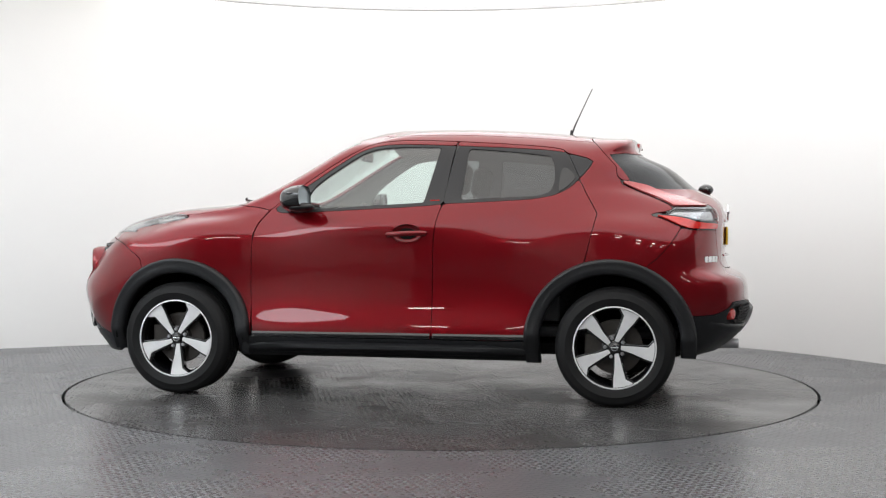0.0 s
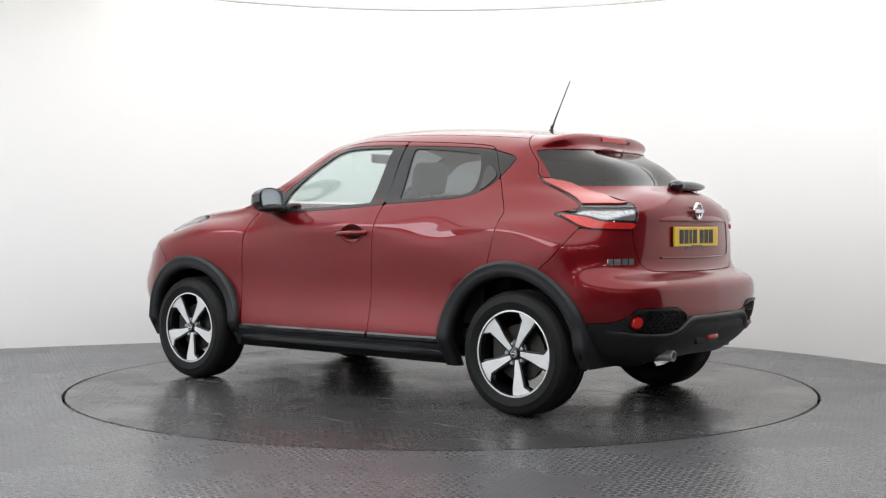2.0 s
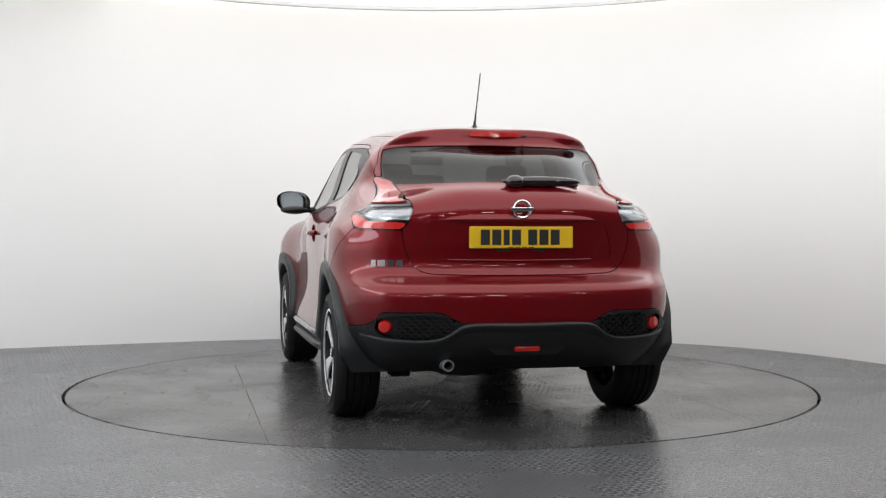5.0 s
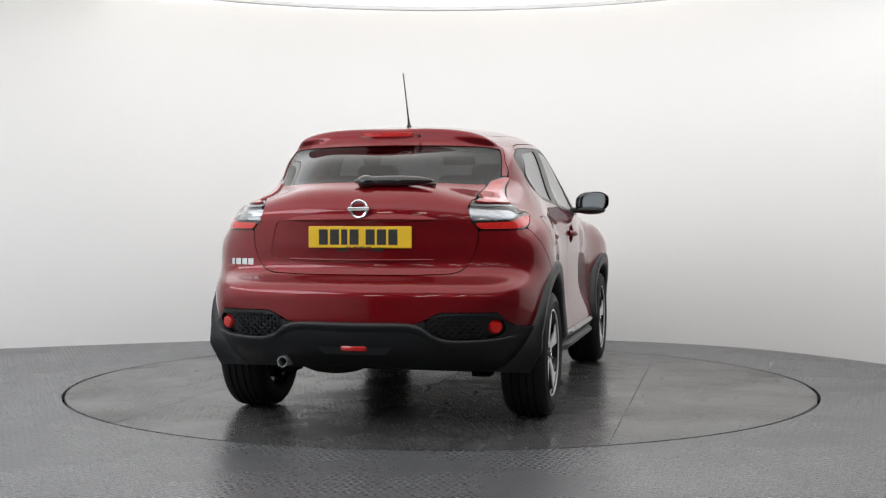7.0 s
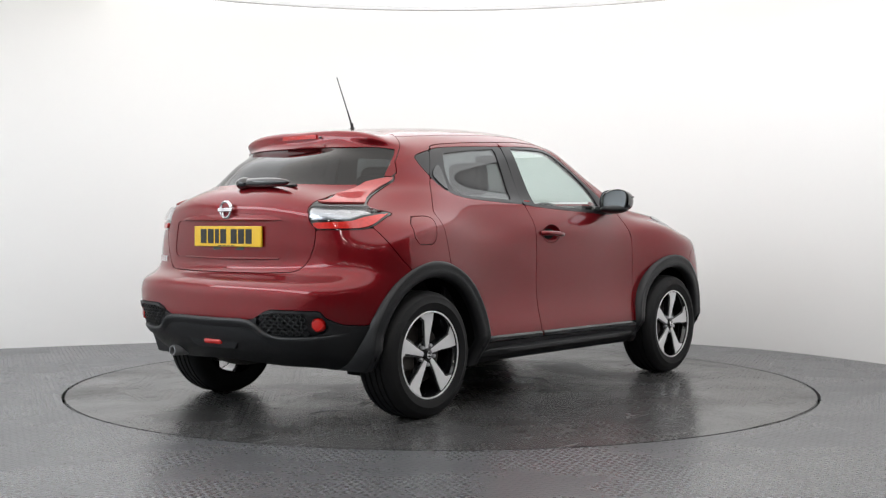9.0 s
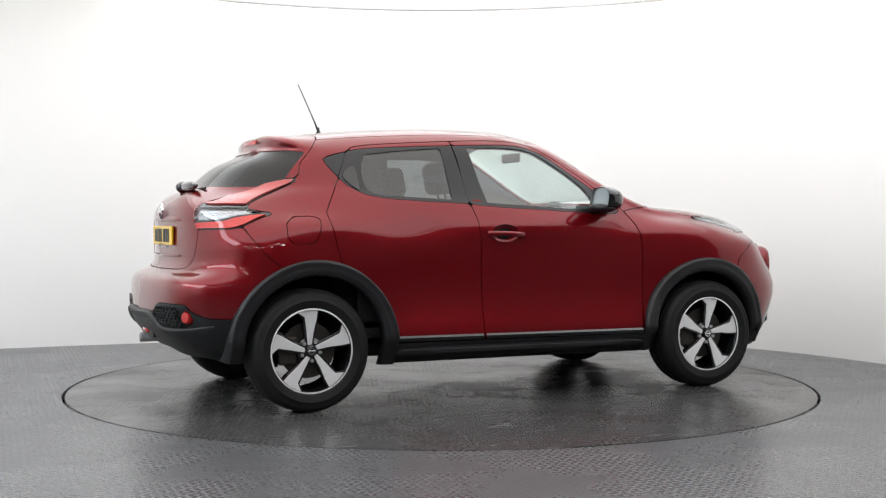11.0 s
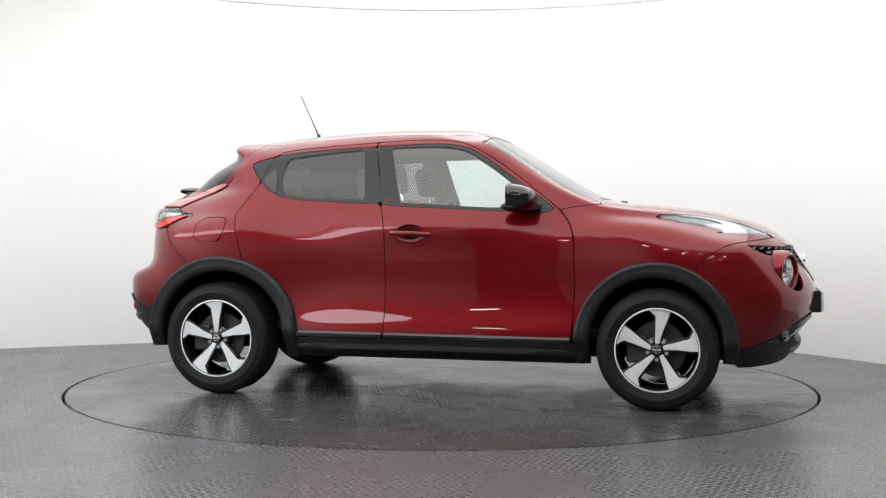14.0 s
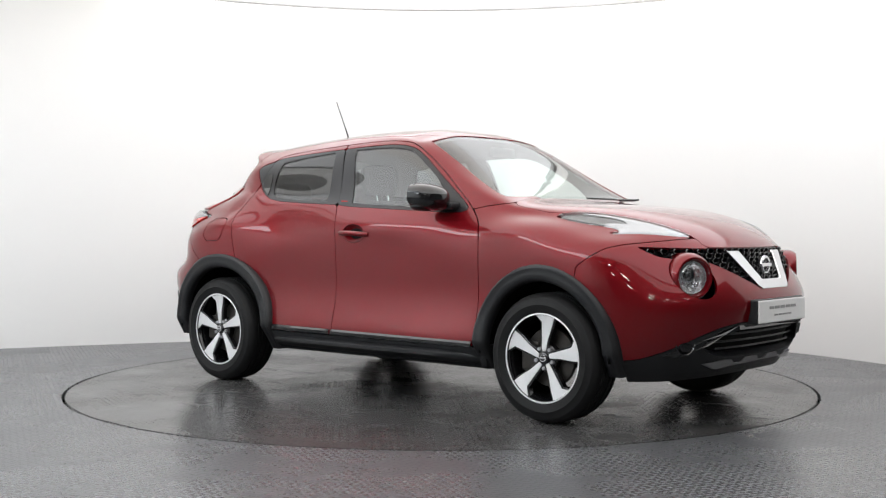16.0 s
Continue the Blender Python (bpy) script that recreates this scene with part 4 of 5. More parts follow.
def arch_trim(car, which, sgn):
    """A black flare round the wheel opening, a lining inside it, and a mud flap."""
    cx, cz, r, wide = ARCHES[which]
    prof = [(0.012, -0.012), (0.010, 0.008), (0.002, 0.016), (-0.010, 0.017), (-0.020, 0.013), (-0.034, 0.016), (-0.058, 0.013), (-0.068, 0.006), (-0.074, -0.008), (-0.075, -0.035)]
    steps = []
    for k in range(0, 61):
        a = math.pi * k / 60
        steps.append((math.cos(a), math.sin(a), 0))
    if which == "front":
        front, back = 0.10, 0.12
    else:
        front, back = 0.13, 0.08
    pre = [(1, 0, -front * (1 - k / 5)) for k in range(5)]
    post = [(-1, 0, -back * (k + 1) / 5) for k in range(5)]
    if which == "rear":
        pre = [(1, 0, -0.13 * (1 - k / 5)) for k in range(5)]
        post = [(-1, 0, -0.085 * (k + 1) / 5) for k in range(5)]
    verts, faces = [], []
    allsteps = pre + steps + post
    for c, s, dz in allsteps:
        for dr, dy in prof:
            x, z = cx + (r + dr) * c * wide, cz + (r + dr) * s + dz
            xs, zs = cx + (r + 0.012) * c * wide, cz + (r + 0.012) * s + dz
            base = max(surface_y(xs, max(zs, 0.26)), 0.80)
            cap_y = 0.868
            base = base * 0.35 + cap_y * 0.65 if which == "rear" else base * 0.45 + (cap_y - 0.004) * 0.55
            inner = surface_y(xs, max(zs, 0.26))
            yy = (inner + dy) if dr > 0.009 else base + dy
            yy -= 0.085 * max(0.0, (cz + 0.02 - zs) / 0.15)
            verts.append((x, sgn * yy, z))
    n = len(prof)
    for k in range(len(allsteps) - 1):
        for j in range(n - 1):
            a, b = k * n + j, k * n + j + 1
            f = (a, b, b + n, a + n)
            faces.append(f if sgn > 0 else f[::-1])
    flare = mesh_ob("wheel_arch_trim", verts, faces, PLASTIC, car, "black textured plastic wheel arch flare")
    # lining
    bm = bmesh.new()
    rings = []
    for k in range(37):
        a = -0.08 + (math.pi + 0.16) * k / 36
        x, z = cx + (r - 0.03) * math.cos(a) * wide, cz + (r - 0.03) * math.sin(a)
        rings.append([bm.verts.new((x, sgn * yy, z)) for yy in (0.845, 0.70, 0.52)])
    for a, b in zip(rings, rings[1:]):
        for j in range(2):
            bm.faces.new((a[j], a[j + 1], b[j + 1], b[j]))
    bm.faces.new([q[2] for q in rings])
    part("arch_liner", bm, MATTE, flare)
    # mud flap behind the wheel
    if which == "rear":
        x0, x1, z0, z1 = cx - r + 0.004, cx - r + 0.050, 0.282, 0.44
    else:
        x0, x1, z0, z1 = cx - r + 0.0, cx - r + 0.05, 0.232, 0.36
    flap = block((x0, 0.64, z0), (x1, 0.825, z1), 0.016)
    for v in flap.verts:
        if v.co.y > 0.75:
            v.co.y -= 0.10 * max(0, (z1 - 0.08 - v.co.z) / (z1 - z0))
    if sgn < 0:
        flap.transform(Matrix.Diagonal((1, -1, 1, 1)))
    part("mud_flap", flap, PLASTIC, flare, "black moulded mud flap", smooth=40)


# ---- the car: fittings ----
def door_mirror(car, sgn):
    bm = ball((0, 0, 0), (1, 1, 1), 32, 20)
    for v in bm.verts:
        x, y, z = v.co
        sx = math.copysign(abs(x) ** 0.75, x)
        sy = math.copysign(abs(y) ** 0.7, y)
        sz = math.copysign(abs(z) ** 0.7, z)
        depth = 0.125 if x > 0 else 0.05
        taper = 1 - 0.16 * (y > 0) * y
        v.co = (0.492 + sx * depth - 0.02 * sy, 0.868 + sy * 0.112, 1.137 + (sz * 0.072 + 0.01 * sy) * taper - 0.012 * (sx > 0) * sx)
    bmesh.ops.bisect_plane(bm, geom=bm.verts[:] + bm.edges[:] + bm.faces[:], plane_co=(0.462, 0.87, 1.14), plane_no=(-1, 0.10, 0), clear_outer=True)
    house = part("door_mirror", mirrored(bm, sgn), GLOSS, car, "gloss black door mirror", smooth=45)
    rim = [(-0.085, -0.050), (-0.094, 0.0), (-0.080, 0.058), (0.0, 0.068), (0.070, 0.066), (0.092, 0.045), (0.088, -0.020), (0.062, -0.060), (0.0, -0.066)]
    shape = [tuple(p) for p in round_poly(rim, 2)]
    g = prism(shape, lambda a, b, d: (0.474 + 0.10 * a + d, 0.870 + a * 0.92, 1.137 + b * 0.95), 0.006)
    part("mirror_glass", mirrored(g, sgn), MIRRORGLASS, house, "mirror glass with a bright bluish reflection put into its colour")
    bz = prism([(a * 1.08, b * 1.09) for a, b in shape], lambda a, b, d: (0.4755 + 0.10 * a + d, 0.870 + a * 0.92, 1.137 + b * 0.95), 0.01)
    part("mirror_bezel", mirrored(bz, sgn), PLASTIC, house, "black mirror bezel")
    low = ball((0.50, 0.86, 1.085), (0.075, 0.095, 0.028), 20, 10)
    part("mirror_base", mirrored(low, sgn), PLASTIC, house, "textured black lower mirror shell", smooth=60)
    arm = block((0.50, 0.69, 1.068), (0.63, 0.80, 1.105), 0.015)
    part("mirror_arm", mirrored(arm, sgn), PLASTIC, house, smooth=40)
    ind = block((0.50, 0.955, 1.155), (0.545, 0.978, 1.165), 0.003)
    part("indicator_strip", mirrored(ind, sgn), SMOKE, house, "slim smoked indicator strip")


def emblem(parent, origin, facing):
    """A chrome ring with a bar across it, on the face given by the x direction."""
    ring = lathe([(0.033, 0), (0.035, 0.010), (0.042, 0.012), (0.047, 0.008), (0.048, 0)], 40)
    turn = Matrix.Rotation(radians(-90 if facing > 0 else 90), 4, "Z")
    ring.transform(Matrix.Translation(origin) @ turn)
    e = part("emblem", ring, CHROME, parent, "chrome ring emblem", smooth=40)
    bar = block((-0.055, 0, -0.0095), (0.055, 0.014, 0.0095), 0.003)
    bar.transform(Matrix.Translation(origin) @ turn)
    part("emblem_bar", bar, CHROME, e, "chrome bar across the emblem")


def number_plate(car, name, x, z, facing, face, bars, label):
    lo, hi = z
    bm = block((min(x, x + 0.012 * facing), -0.260, lo), (max(x, x + 0.012 * facing), 0.260, hi), 0.004)
    p = part(name, bm, face, car, label)
    fx = x + 0.012 * facing
    for y0, y1, z0, z1, ink in bars:
        b = block((min(fx, fx + 0.002 * facing), y0, z0), (max(fx, fx + 0.002 * facing), y1, z1))
        part("character_bar", b, ink, p)
    return p


def fittings(car, tailgate):
    for sgn in (1, -1):
        door_mirror(car, sgn)
        # gloss strip along the foot of the doors, and the rounded step of the sill
        for a, b in ((-0.785, -0.262), (-0.246, 0.80)):
            pts = [(a + (b - a) * k / 8, sgn * (surface_y(a + (b - a) * k / 8, 0.366) + 0.006), 0.368 - 0.006 * (a + (b - a) * k / 8 + 0.8) / 1.6) for k in range(9)]
            bm = bmesh.new()
            rows = [[bm.verts.new((x, y + sgn * dy, z + dz)) for dy, dz in ((-0.012, 0.016), (0.002, 0.015), (0.010, 0.004), (0.008, -0.014), (-0.012, -0.017))] for x, y, z in pts]
            for p, q in zip(rows, rows[1:]):
                for k in range(4):
                    bm.faces.new((p[k], p[k + 1], q[k + 1], q[k]))
            part("sill_strip", bm, GLOSS, car, "gloss black strip along the door foot", smooth=30)
        step = bmesh.new()
        rows = []
        for k in range(25):
            x = -0.815 + 1.66 * k / 24
            s = min(1, min(k, 24 - k) / 4)
            rows.append([step.verts.new((x, sgn * yy, zz)) for yy, zz in ((0.78, 0.335), (0.80 + 0.035 * s, 0.322), (0.808 + 0.052 * s, 0.305), (0.805 + 0.055 * s, 0.288), (0.79 + 0.045 * s, 0.268), (0.765, 0.250), (0.70, 0.245))])
        for p, q in zip(rows, rows[1:]):
            for k in range(6):
                step.faces.new((p[k], p[k + 1], q[k + 1], q[k]))
        part("sill_step", step, PLASTIC, car, "black rounded sill step", smooth=45)
        # round headlamp in its pod
        hx = surface_x(0.552, 0.735, True)
        aim = pose(hx - 0.014, sgn * 0.552, 0.735) @ Matrix.Rotation(radians(sgn * 27), 4, "Z") @ Matrix.Rotation(radians(-90), 4, "Z") @ Matrix.Scale(0.93, 4)
        pod = lathe([(0.080, -0.075), (0.088, 0.0), (0.095, 0.020), (0.105, 0.022), (0.116, 0.010), (0.126, -0.016), (0.128, -0.14)], 48)
        pod.transform(aim)
        h = part("headlamp", pod, PAINT, car, "round headlamp in a red pod", smooth=50)
        lens = lathe([(0, 0.026), (0.04, 0.022), (0.068, 0.010), (0.084, -0.006), (0.088, -0.02)], 48)
        lens.transform(aim)
        part("lens", lens, LENS, h, "clear domed headlamp lens", smooth=60)
        refl = lathe([(0.085, 0.0), (0.076, -0.03), (0.055, -0.055), (0.0, -0.075)], 20)
        refl.transform(aim)
        part("reflector", refl, REFLECT, h, "faceted bright reflector")
        eyeball = lathe([(0, 0.0), (0.014, -0.003), (0.024, -0.012), (0.028, -0.04)], 32, pose(-0.02 * sgn, 0, 0.014))
        eyeball.transform(aim)
        part("projector", eyeball, SMOKE, h, "dark projector lens", smooth=50)
        bezel = lathe([(0.029, -0.022), (0.035, -0.006), (0.041, -0.008), (0.046, -0.03)], 32, pose(-0.02 * sgn, 0, 0.014))
        bezel.transform(aim)
        part("bezel", bezel, CHROME, h, "chrome ring round the projector", smooth=50)
        bulb = lathe([(0, -0.006), (0.010, -0.010), (0.013, -0.026), (0.017, -0.020), (0.021, -0.034)], 24, pose(0.036 * sgn, 0, -0.036))
        bulb.transform(aim)
        part("indicator_bulb", bulb, CHROME, h, "small chrome indicator bulb", smooth=50)
        # front fog lamp
        fx = surface_x(0.60, 0.42, True)
        fog = lathe([(0, 0.008), (0.03, 0.004), (0.036, -0.004), (0.044, 0.004), (0.050, 0.0), (0.050, -0.03)], 32)
        fog.transform(pose(fx - 0.004, sgn * 0.600, 0.412) @ Matrix.Rotation(radians(sgn * 38 - 90), 4, "Z"))
        part("fog_lamp", fog, GLOSS, car, "small dark front fog lamp", smooth=40)
        # rear reflector and pocket mesh
        rx = surface_x(0.672, 0.506, False)
        lamp = lathe([(0, 0.016), (0.026, 0.013), (0.034, 0.004), (0.035, -0.02)], 32)
        lamp.transform(pose(rx + 0.006, sgn * 0.672, 0.506) @ Matrix.Rotation(radians(90 - sgn * 28), 4, "Z"))
        part("rear_reflector", lamp, REDGLOW, car, "round red rear reflector", smooth=40)
        cells = []
        for j in range(6):
            for i in range(7):
                y = 0.385 + i * 0.038 + (j % 2) * 0.019
                z = 0.462 + j * 0.0165
                if y > 0.625 or y < 0.37 + abs(z - 0.51) * 0.6:
                    continue
                x = surface_x(y, z, False)
                c = lathe([(0.0135, -0.004), (0.0135, 0.006), (0.019, 0.006), (0.019, -0.004)], 6, pose(0, 0, 0))
                c.transform(pose(x - 0.0, sgn * y, z) @ Matrix.Diagonal((1, 1, 0.62, 1)) @ Matrix.Rotation(radians(90 - sgn * 20), 4, "Z"))
                cells.append(c)
        part("pocket_mesh", join(*cells), PLASTIC, car, "black honeycomb pocket mesh")

    # grille mesh and its chrome V
    cells = []
    for j in range(8):
        for i in range(-12, 13):
            y = i * 0.058 + (j % 2) * 0.029
            z = 0.700 + j * 0.0225
            ay = abs(y)
            floor_z = np.interp(ay, (0, 0.13, 0.34, 0.42, 0.50, 0.60, 0.70), (0.685, 0.69, 0.775, 0.805, 0.835, 0.835, 0.865))
            if z < floor_z or z > 0.866 or ay > 0.68:
                continue
            x = surface_x(ay, z, True) - 0.016
            c = lathe([(0.024, -0.016), (0.022, 0.008), (0.0275, 0.009), (0.030, -0.016)], 6)
            c.transform(pose(x, y, z) @ Matrix.Rotation(radians(math.degrees(math.atan(y * 0.55)) - 90), 4, "Z") @ Matrix.Diagonal((1, 1, 0.52, 1)))
            cells.append(c)
    part("grille", join(*cells), GLOSS, car, "black honeycomb front grille")
    vee = [(-0.285, 0.858), (-0.185, 0.858), (-0.105, 0.718), (0.105, 0.718), (0.185, 0.858), (0.285, 0.858), (0.165, 0.690), (0.135, 0.672), (-0.135, 0.672), (-0.165, 0.690)]
    part("grille_vee", prism(vee, lambda a, b, d: (surface_x(abs(a), b, True) + 0.008 - d, a, b), 0.03, 0.003), CHROME, car, "satin chrome grille V")
    emblem(car, (surface_x(0, 0.785, True) + 0.004, 0, 0.785), 1)
    # front plate on a bracket
    part("plate_bracket", block((2.03, -0.268, 0.500), (2.122, 0.268, 0.622), 0.008), PLASTIC, car, "black plate bracket")
    words = [(-0.155 + k * 0.062, -0.105 + k * 0.062, 0.572, 0.586, GREYINK) for k in range(5)] + [(-0.10 + k * 0.05, -0.06 + k * 0.05, 0.538, 0.546, GREYINK) for k in range(4)]
    number_plate(car, "front_plate", 2.122, (0.505, 0.617), 1, WHITEPL, words, "white dealer plate with small grey lines")
    # rear plate
    bars = []
    y = 0.205
    for k in range(7):
        wd = 0.030 if k == 2 else 0.045
        bars.append((y - wd, y, 0.888, 0.962, INK))
        y -= wd + (0.036 if k == 3 else 0.012)
    bars += [(-0.06 + k * 0.034, -0.035 + k * 0.034, 0.8745, 0.8785, INK) for k in range(4)]
    rp = number_plate(tailgate, "rear_plate", -1.860, (0.872, 0.977), -1, YELLOW, bars, "yellow rear plate with black bars")
    ledge = bmesh.new()
    rows = []
    for y in np.linspace(-0.41, 0.41, 31):
        f = 1 - (abs(y) / 0.41) ** 5
        x = surface_x(abs(y), 1.01, False) + 0.004
        rows.append([ledge.verts.new((x - dx * f, y, 1.008 + dz * f)) for dx, dz in ((0.0, 0.034), (0.008, 0.018), (0.014, 0.006), (0.015, 0.0), (0.012, -0.006), (-0.004, -0.008))])
    for p, q in zip(rows, rows[1:]):
        for k in range(5):
            ledge.faces.new((p[k], p[k + 1], q[k + 1], q[k]))
    part("plate_ledge", ledge, PAINT, tailgate, "red moulded ledge over the plate", smooth=60)
    part("plate_frame", block((-1.862, -0.12, 0.855), (-1.843, 0.12, 0.873), 0.003), PLASTIC, tailgate, "black plate frame foot")
    crease = tube([(-1.881 + 0.035 * (k / 10 - 1) ** 2 * 1.0, -0.36 + 0.036 * k, 0.812 + 0.004 * abs(k / 10 - 1)) for k in range(21)], 0.005, 8)
    part("tailgate_crease", crease, PAINT, tailgate, smooth=60)
    emblem(tailgate, (-1.873, 0, 1.060), -1)
    # raised badge on the lower quarter, as plain bars
    bx = lambda yy: surface_x(yy, 0.80, False)
    yy = 0.715
    for k in range(4):
        wd = (0.020, 0.034, 0.032, 0.032)[k]
        a, b = yy, yy - wd
        bm = prism([(a, 0.785 - (0.010 if k == 0 else 0)), (a, 0.815), (b, 0.817), (b, 0.785)], lambda p, q, d: (bx(p) - 0.004 + d, p, q), 0.004)
        part("badge_bar", bm, CHROME, car, "chrome badge bar")
        yy -= wd + 0.008
    # spoiler brake lamp, washer, wiper
    pts = [(-1.3655 + 0.10 * ((k - 5) / 5 * 0.13) ** 2 * 4, -0.13 + 0.026 * k, 1.458) for k in range(11)]
    bl = bmesh.new()
    rows = [[bl.verts.new((x + dx, y, z + dz)) for dx, dz in ((0.01, 0.013), (-0.004, 0.011), (-0.005, -0.011), (0.01, -0.013))] for x, y, z in pts]
    for p, q in zip(rows, rows[1:]):
        for k in range(3):
            bl.faces.new((p[k], p[k + 1], q[k + 1], q[k]))
    bl.faces.new(rows[0])
    bl.faces.new(rows[-1][::-1])
    part("brake_lamp", bl, REDGLOW, tailgate, "red high brake lamp in the spoiler")
    part("washer_jet", ball((-1.364, -0.165, 1.452), (0.008, 0.008, 0.006), 12, 8), PLASTIC, tailgate)
    wp = part("rear_wiper", ball((-1.750, 0.0, 1.197), (0.045, 0.05, 0.034), 20, 12), GLOSS, tailgate, "black rear wiper", smooth=60)
    part("wiper_arm", ball((-1.752, -0.135, 1.199), (0.030, 0.205, 0.027), 24, 12), GLOSS, wp, smooth=70)
    part("wiper_blade", tube([(-1.718 + 0.12 * y * y, y, 1.180 + 0.01 * abs(y)) for y in np.linspace(0.02, -0.34, 10)], 0.007, 8), PLASTIC, wp)
    # aerial
    ab = lathe([(0, 0.045), (0.005, 0.042), (0.008, 0.02), (0.022, 0.006), (0.028, 0.0), (0.028, -0.01)], 20)
    ab.transform(pose(-0.945, 0, 1.524) @ Matrix.Rotation(radians(90), 4, "X"))
    aer = part("aerial", ab, PLASTIC, car, "short black roof aerial", smooth=50)
    part("mast", tube([(-0.948, 0, 1.54), (-0.965, 0, 1.588), (-0.985, 0, 1.632)], 0.0058, 8, 0.004), PLASTIC, aer)
    part("whip", tube([(-0.985, 0, 1.632), (-1.071, 0, 1.815)], 0.0036, 6, 0.003), PLASTIC, aer)
    # door badges on the pillar foot
    for sgn in (1, -1):
        ys = surface_y(-0.255, 1.125) + 0.001
        b = prism([(-0.285, 1.116), (-0.275, 1.128), (-0.225, 1.126), (-0.222, 1.113)], lambda a, c, d: (a, sgn * (ys - d), c), 0.004)
        part("pillar_badge", b, REDGLOW, car, "small red and white pillar badge")
    # tail: fog lamp, exhaust, tow cover
    part("rear_fog_lamp", block((-1.972, -0.066, 0.380), (-1.93, 0.066, 0.410), 0.012), REDGLOW, car, "red low rear fog lamp", smooth=40)
    part("fog_lamp_frame", prism([(-0.15, 0.362), (-0.235, 0.437), (0.235, 0.437), (0.15, 0.362)], lambda a, b, d: (-1.948 - (b - 0.36) * 0.35 + d, a, b), 0.02, 0.004), PLASTIC, car, "black lower valance panel")
    ex = lathe([(0.022, 0.0), (0.026, 0.0), (0.028, 0.004), (0.028, 0.22), (0.022, 0.22), (0.022, 0.0)], 32)
    ex.transform(pose(-1.93, 0.375, 0.318) @ Matrix.Rotation(radians(-90), 4, "Z"))
    exhaust = part("exhaust_pipe", ex, SATIN, car, "bright steel exhaust tip", smooth=40)
    sil = ball((-1.58, 0.22, 0.30), (0.13, 0.20, 0.075), 24, 14)
    part("silencer", sil, DISC, exhaust, "dull steel silencer box", smooth=60)
    part("exhaust_bend", tube([(-1.72, 0.375, 0.318), (-1.66, 0.36, 0.315), (-1.6, 0.3, 0.31)], 0.026, 14), DISC, exhaust, smooth=60)
    # underbody and axles
    part("underbody", block((-1.62, -0.62, 0.255), (1.75, 0.62, 0.33), 0.03), MATTE, car, "dark underbody")
    part("rear_axle", tube([(-1.265, -0.72, 0.30), (-1.265, 0.72, 0.30)], 0.035, 12), MATTE, car)
    part("front_axle", tube([(1.265, -0.72, 0.30), (1.265, 0.72, 0.30)], 0.035, 12), MATTE, car)
    for sgn in (1, -1):
        part("damper", tube([(-1.42, sgn * 0.50, 0.24), (-1.38, sgn * 0.50, 0.60)], 0.028, 10), MATTE, car)
        part("spring_seat", block((-1.48, sgn * 0.52 - 0.05, 0.215), (-1.36, sgn * 0.52 + 0.05, 0.25), 0.01), MATTE, car)
    # front skid lip with notches
    lip = [(-0.48, 0.315), (-0.40, 0.285), (0.40, 0.285), (0.48, 0.315), (0.36, 0.330), (0.30, 0.330), (0.27, 0.308), (0.20, 0.308), (0.17, 0.332), (0.06, 0.332), (0.03, 0.308), (-0.03, 0.308), (-0.06, 0.332), (-0.17, 0.332), (-0.20, 0.308), (-0.27, 0.308), (-0.30, 0.330), (-0.36, 0.330)]
    part("skid_lip", prism(lip, lambda a, b, d: (surface_x(abs(a), 0.36, True) + 0.004 - d - (0.36 - b) * 0.35, a, b), 0.02, 0.003), LIP, car, "dull silver skid lip")
    brow = [(-0.68, 0.362), (-0.54, 0.432), (-0.44, 0.482), (-0.34, 0.502), (0.34, 0.502), (0.44, 0.482), (0.54, 0.432), (0.68, 0.362), (0.62, 0.352), (0.50, 0.412), (0.42, 0.458), (0.33, 0.476), (-0.33, 0.476), (-0.42, 0.458), (-0.50, 0.412), (-0.62, 0.352)]
    part("intake_brow", prism(brow, lambda a, b, d: (surface_x(abs(a), b, True) + 0.012 - d, a, b), 0.03, 0.004), GLOSS, car, "gloss black intake brow")
    for z in (0.385, 0.42, 0.455):
        w = 0.44 - 1.2 * abs(z - 0.42)
        part("intake_slat", tube([(surface_x(abs(w * k / 6), z, True) - 0.040, w * k / 6, z) for k in range(-6, 7)], 0.0055, 6), PLASTIC, car, "black intake slat")
    # front wiper tips over the cowl
    part("front_wiper", tube([(0.925, 0.60, 1.140), (0.965, 0.50, 1.134), (0.985, 0.30, 1.130)], 0.007, 8), PLASTIC, car, "black front wiper arm")


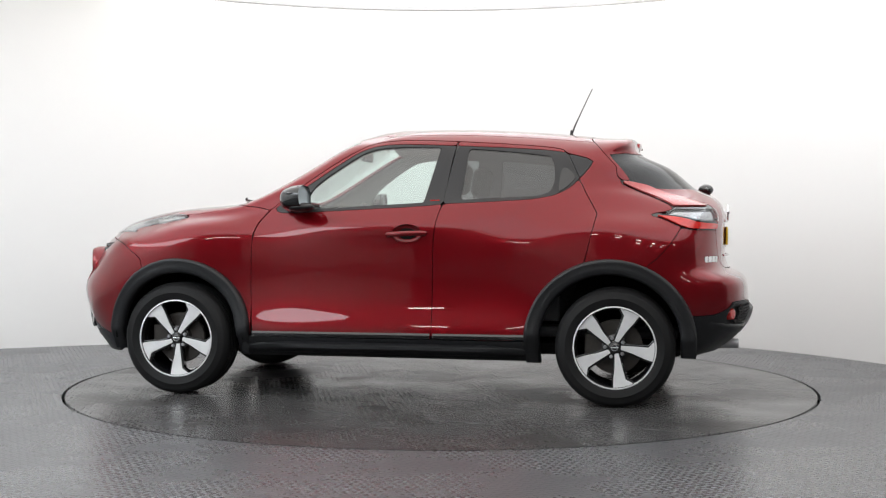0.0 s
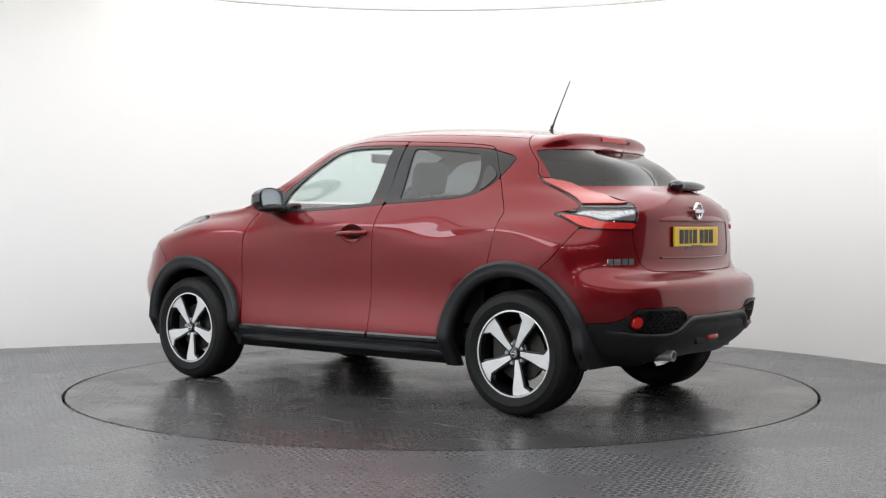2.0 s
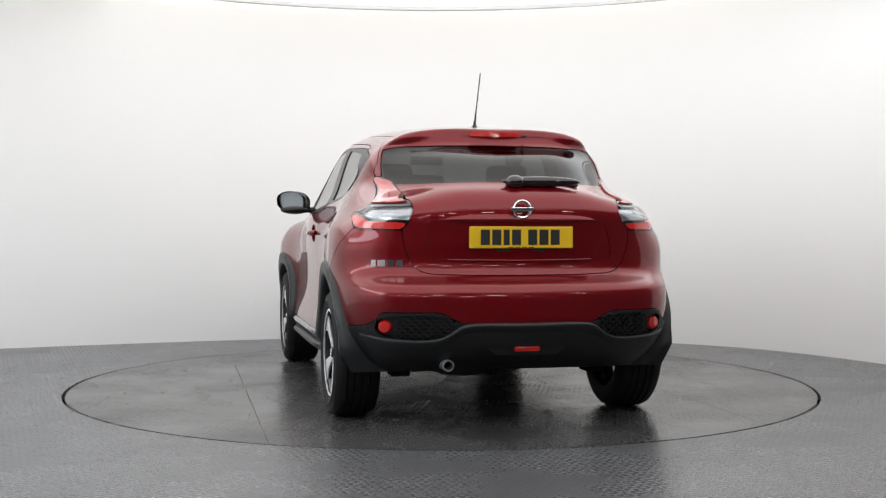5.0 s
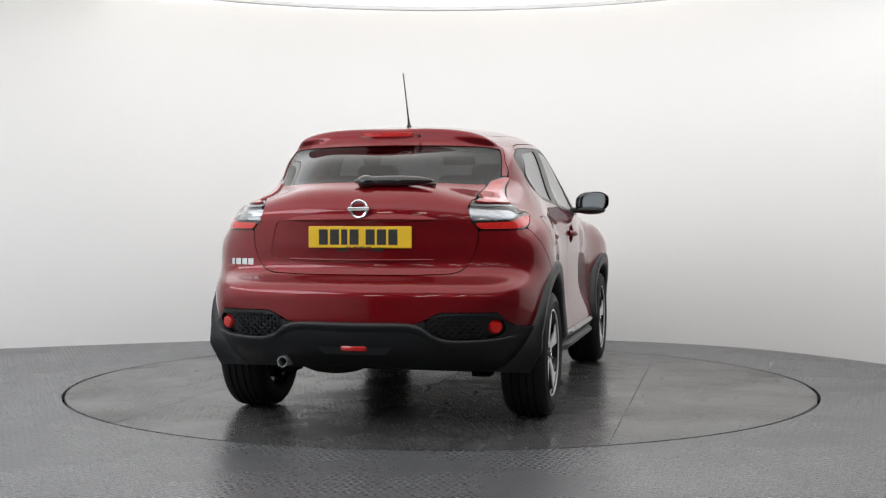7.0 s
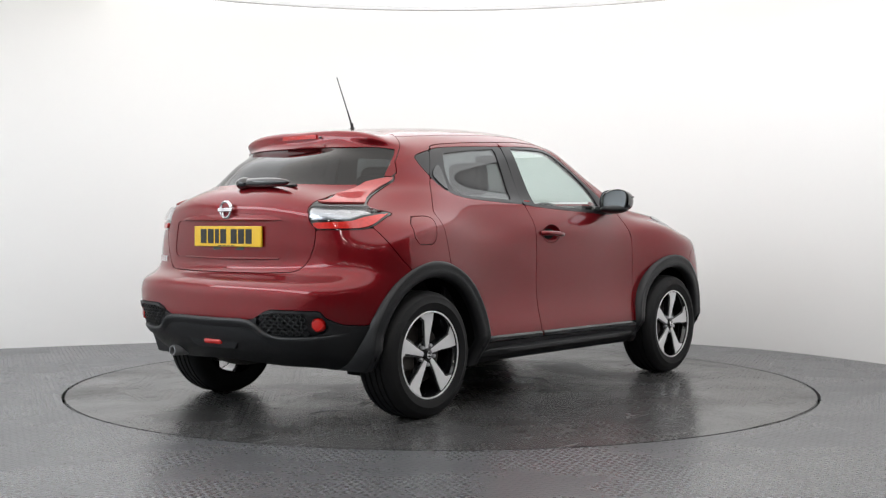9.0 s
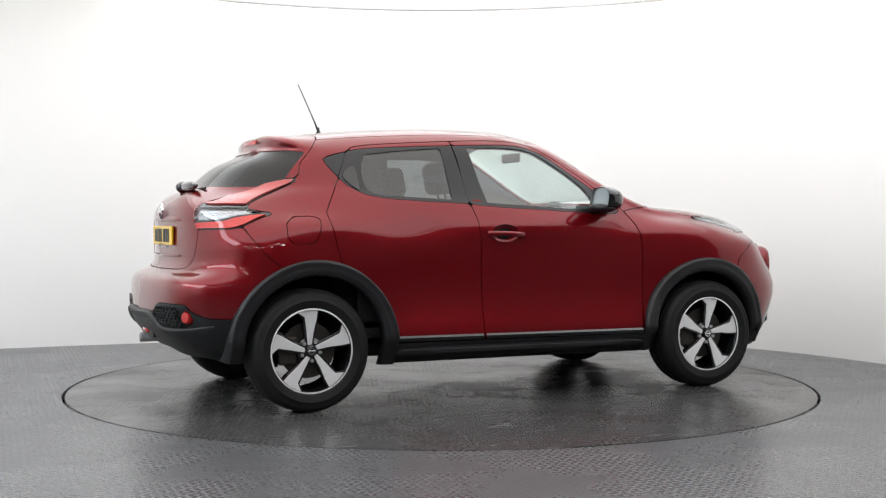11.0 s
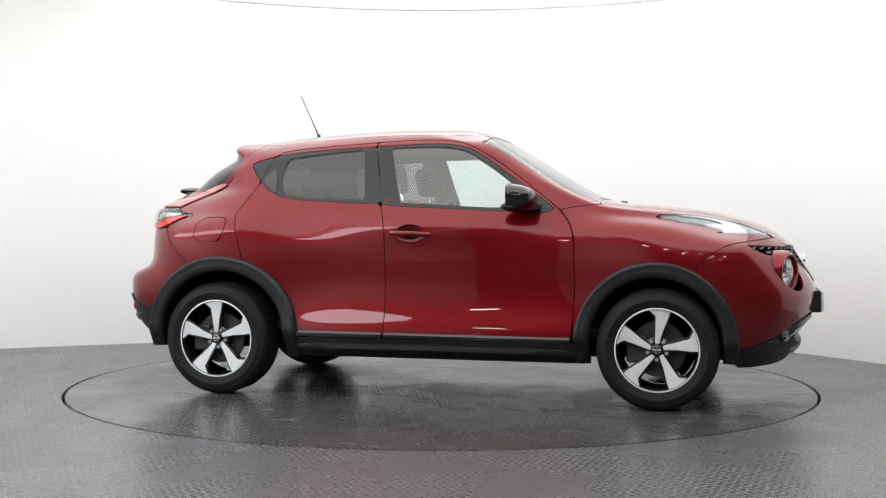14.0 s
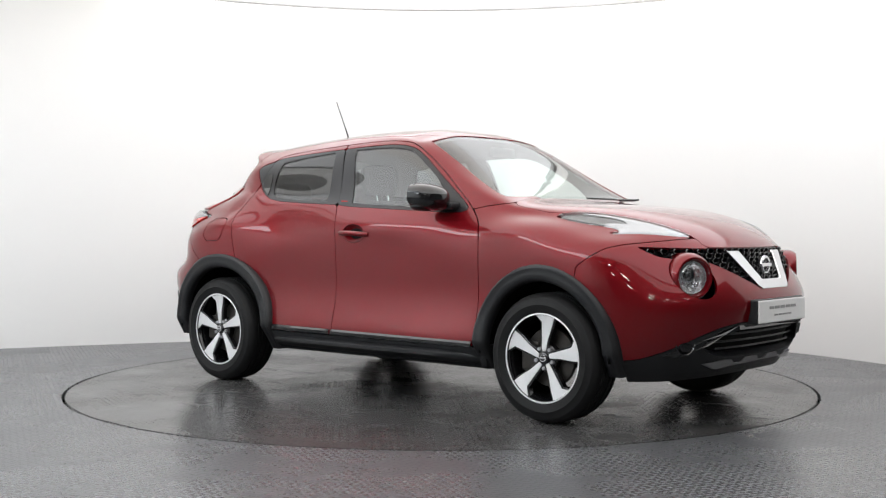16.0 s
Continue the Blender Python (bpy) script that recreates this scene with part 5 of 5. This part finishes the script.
def cabin(car):
    def seat(x, y, name):
        s = part(name, block((x - 0.24, y - 0.24, 0.42), (x + 0.26, y + 0.24, 0.60), 0.06, 3), FABRIC, car, "dark fabric seat", smooth=50)
        b = block((-0.075, -0.23, 0.0), (0.075, 0.23, 0.60), 0.06, 3)
        b.transform(pose(x - 0.24, y, 0.55, 0, -16, 0))
        part("backrest", b, FABRIC, s, smooth=50)
        h = block((-0.05, -0.13, 0.0), (0.05, 0.13, 0.19), 0.045, 3)
        h.transform(pose(x - 0.43, y, 1.165, 0, -10, 0))
        part("headrest", h, FABRIC, s, smooth=50)
        for d in (-0.05, 0.05):
            part("post", tube([(x - 0.405, y + d, 1.10), (x - 0.43, y + d, 1.19)], 0.007, 8), CHROME, s)
    for y in (0.36, -0.36):
        seat(0.12, y, "front_seat")
    bench = part("rear_bench", block((-0.98, -0.58, 0.44), (-0.52, 0.58, 0.60), 0.06, 3), FABRIC, car, "dark fabric rear bench", smooth=50)
    b = block((-0.07, -0.56, 0.0), (0.07, 0.56, 0.56), 0.06, 3)
    b.transform(pose(-0.93, 0, 0.55, 0, -18, 0))
    part("backrest", b, FABRIC, bench, smooth=50)
    for y in (0.34, -0.34):
        h = block((-0.045, -0.13, 0.0), (0.045, 0.13, 0.15), 0.04, 3)
        h.transform(pose(-1.10, y, 1.105, 0, -10, 0))
        part("headrest", h, FABRIC, bench, smooth=50)
    dash = part("dashboard", block((0.52, -0.62, 0.72), (0.96, 0.62, 1.065), 0.08, 4), TRIM, car, "dark moulded dashboard", smooth=50)
    part("binnacle", block((0.46, -0.52, 0.98), (0.66, -0.20, 1.105), 0.05, 3), TRIM, dash, smooth=50)
    wh = lathe([(0.170 + 0.016 * math.cos(a), 0.016 * math.sin(a)) for a in np.linspace(0, 2 * math.pi, 11)], 40)
    wh.transform(pose(0.40, -0.36, 0.965, 0, 0, 0) @ Matrix.Rotation(radians(-65), 4, "Y") @ Matrix.Rotation(radians(90), 4, "X"))
    sw = part("steering_wheel", wh, TRIM, car, "black steering wheel", smooth=60)
    hubp = block((-0.15, -0.03, -0.02), (0.15, 0.03, 0.02), 0.015)
    hubp.transform(pose(0.42, -0.36, 0.965) @ Matrix.Rotation(radians(-65), 4, "Y") @ Matrix.Rotation(radians(90), 4, "Z"))
    part("wheel_hub", hubp, TRIM, sw)
    part("rear_view_mirror", block((0.335, -0.11, 1.385), (0.365, 0.11, 1.445), 0.012), TRIM, car, "small interior mirror", smooth=40)
    part("cabin_floor", block((-1.60, -0.68, 0.36), (0.95, 0.68, 0.42), 0.02), TRIM, car, "dark cabin floor")
    for sgn in (1, -1):
        part("door_card", mirrored(block((-0.95, 0.66, 0.45), (0.75, 0.69, 1.085), 0.01), sgn), TRIM, car, "dark inner door lining")
    part("parcel_shelf", block((-1.62, -0.54, 1.02), (-1.12, 0.54, 1.04), 0.008), TRIM, car, "dark parcel shelf")
    part("bulkhead", block((0.90, -0.6, 0.35), (0.95, 0.6, 1.06)), MATTE, car)


OX, OY = 0.135, -0.005


def car_pose(t):
    a = radians(168.0 - 13.055 * t)
    return pose(OX * math.cos(a) - OY * math.sin(a), OX * math.sin(a) + OY * math.cos(a), 0, 0, 0, math.degrees(a))


car = new("car")
tagged(car, "shiny dark red compact crossover car with black trim", "car")
rear_gate = car_body(car)
for wx, wsgn, wspin in ((1.265, 1, 0.82), (1.265, -1, 0.35), (-1.265, 1, 0.68), (-1.265, -1, 0.19)):
    wheel(car, wx, wsgn, wspin)
for where in ("front", "rear"):
    for wsgn in (1, -1):
        arch_trim(car, where, wsgn)
fittings(car, rear_gate)
cabin(car)


def motions():
    walk(car, [(k / 2, car_pose(k / 2)) for k in range(33)])
    walk(turntable, [(k / 2, pose(0, 0, 0, 0, 0, 168.0 - 13.055 * k / 2)) for k in range(33)])


motions()
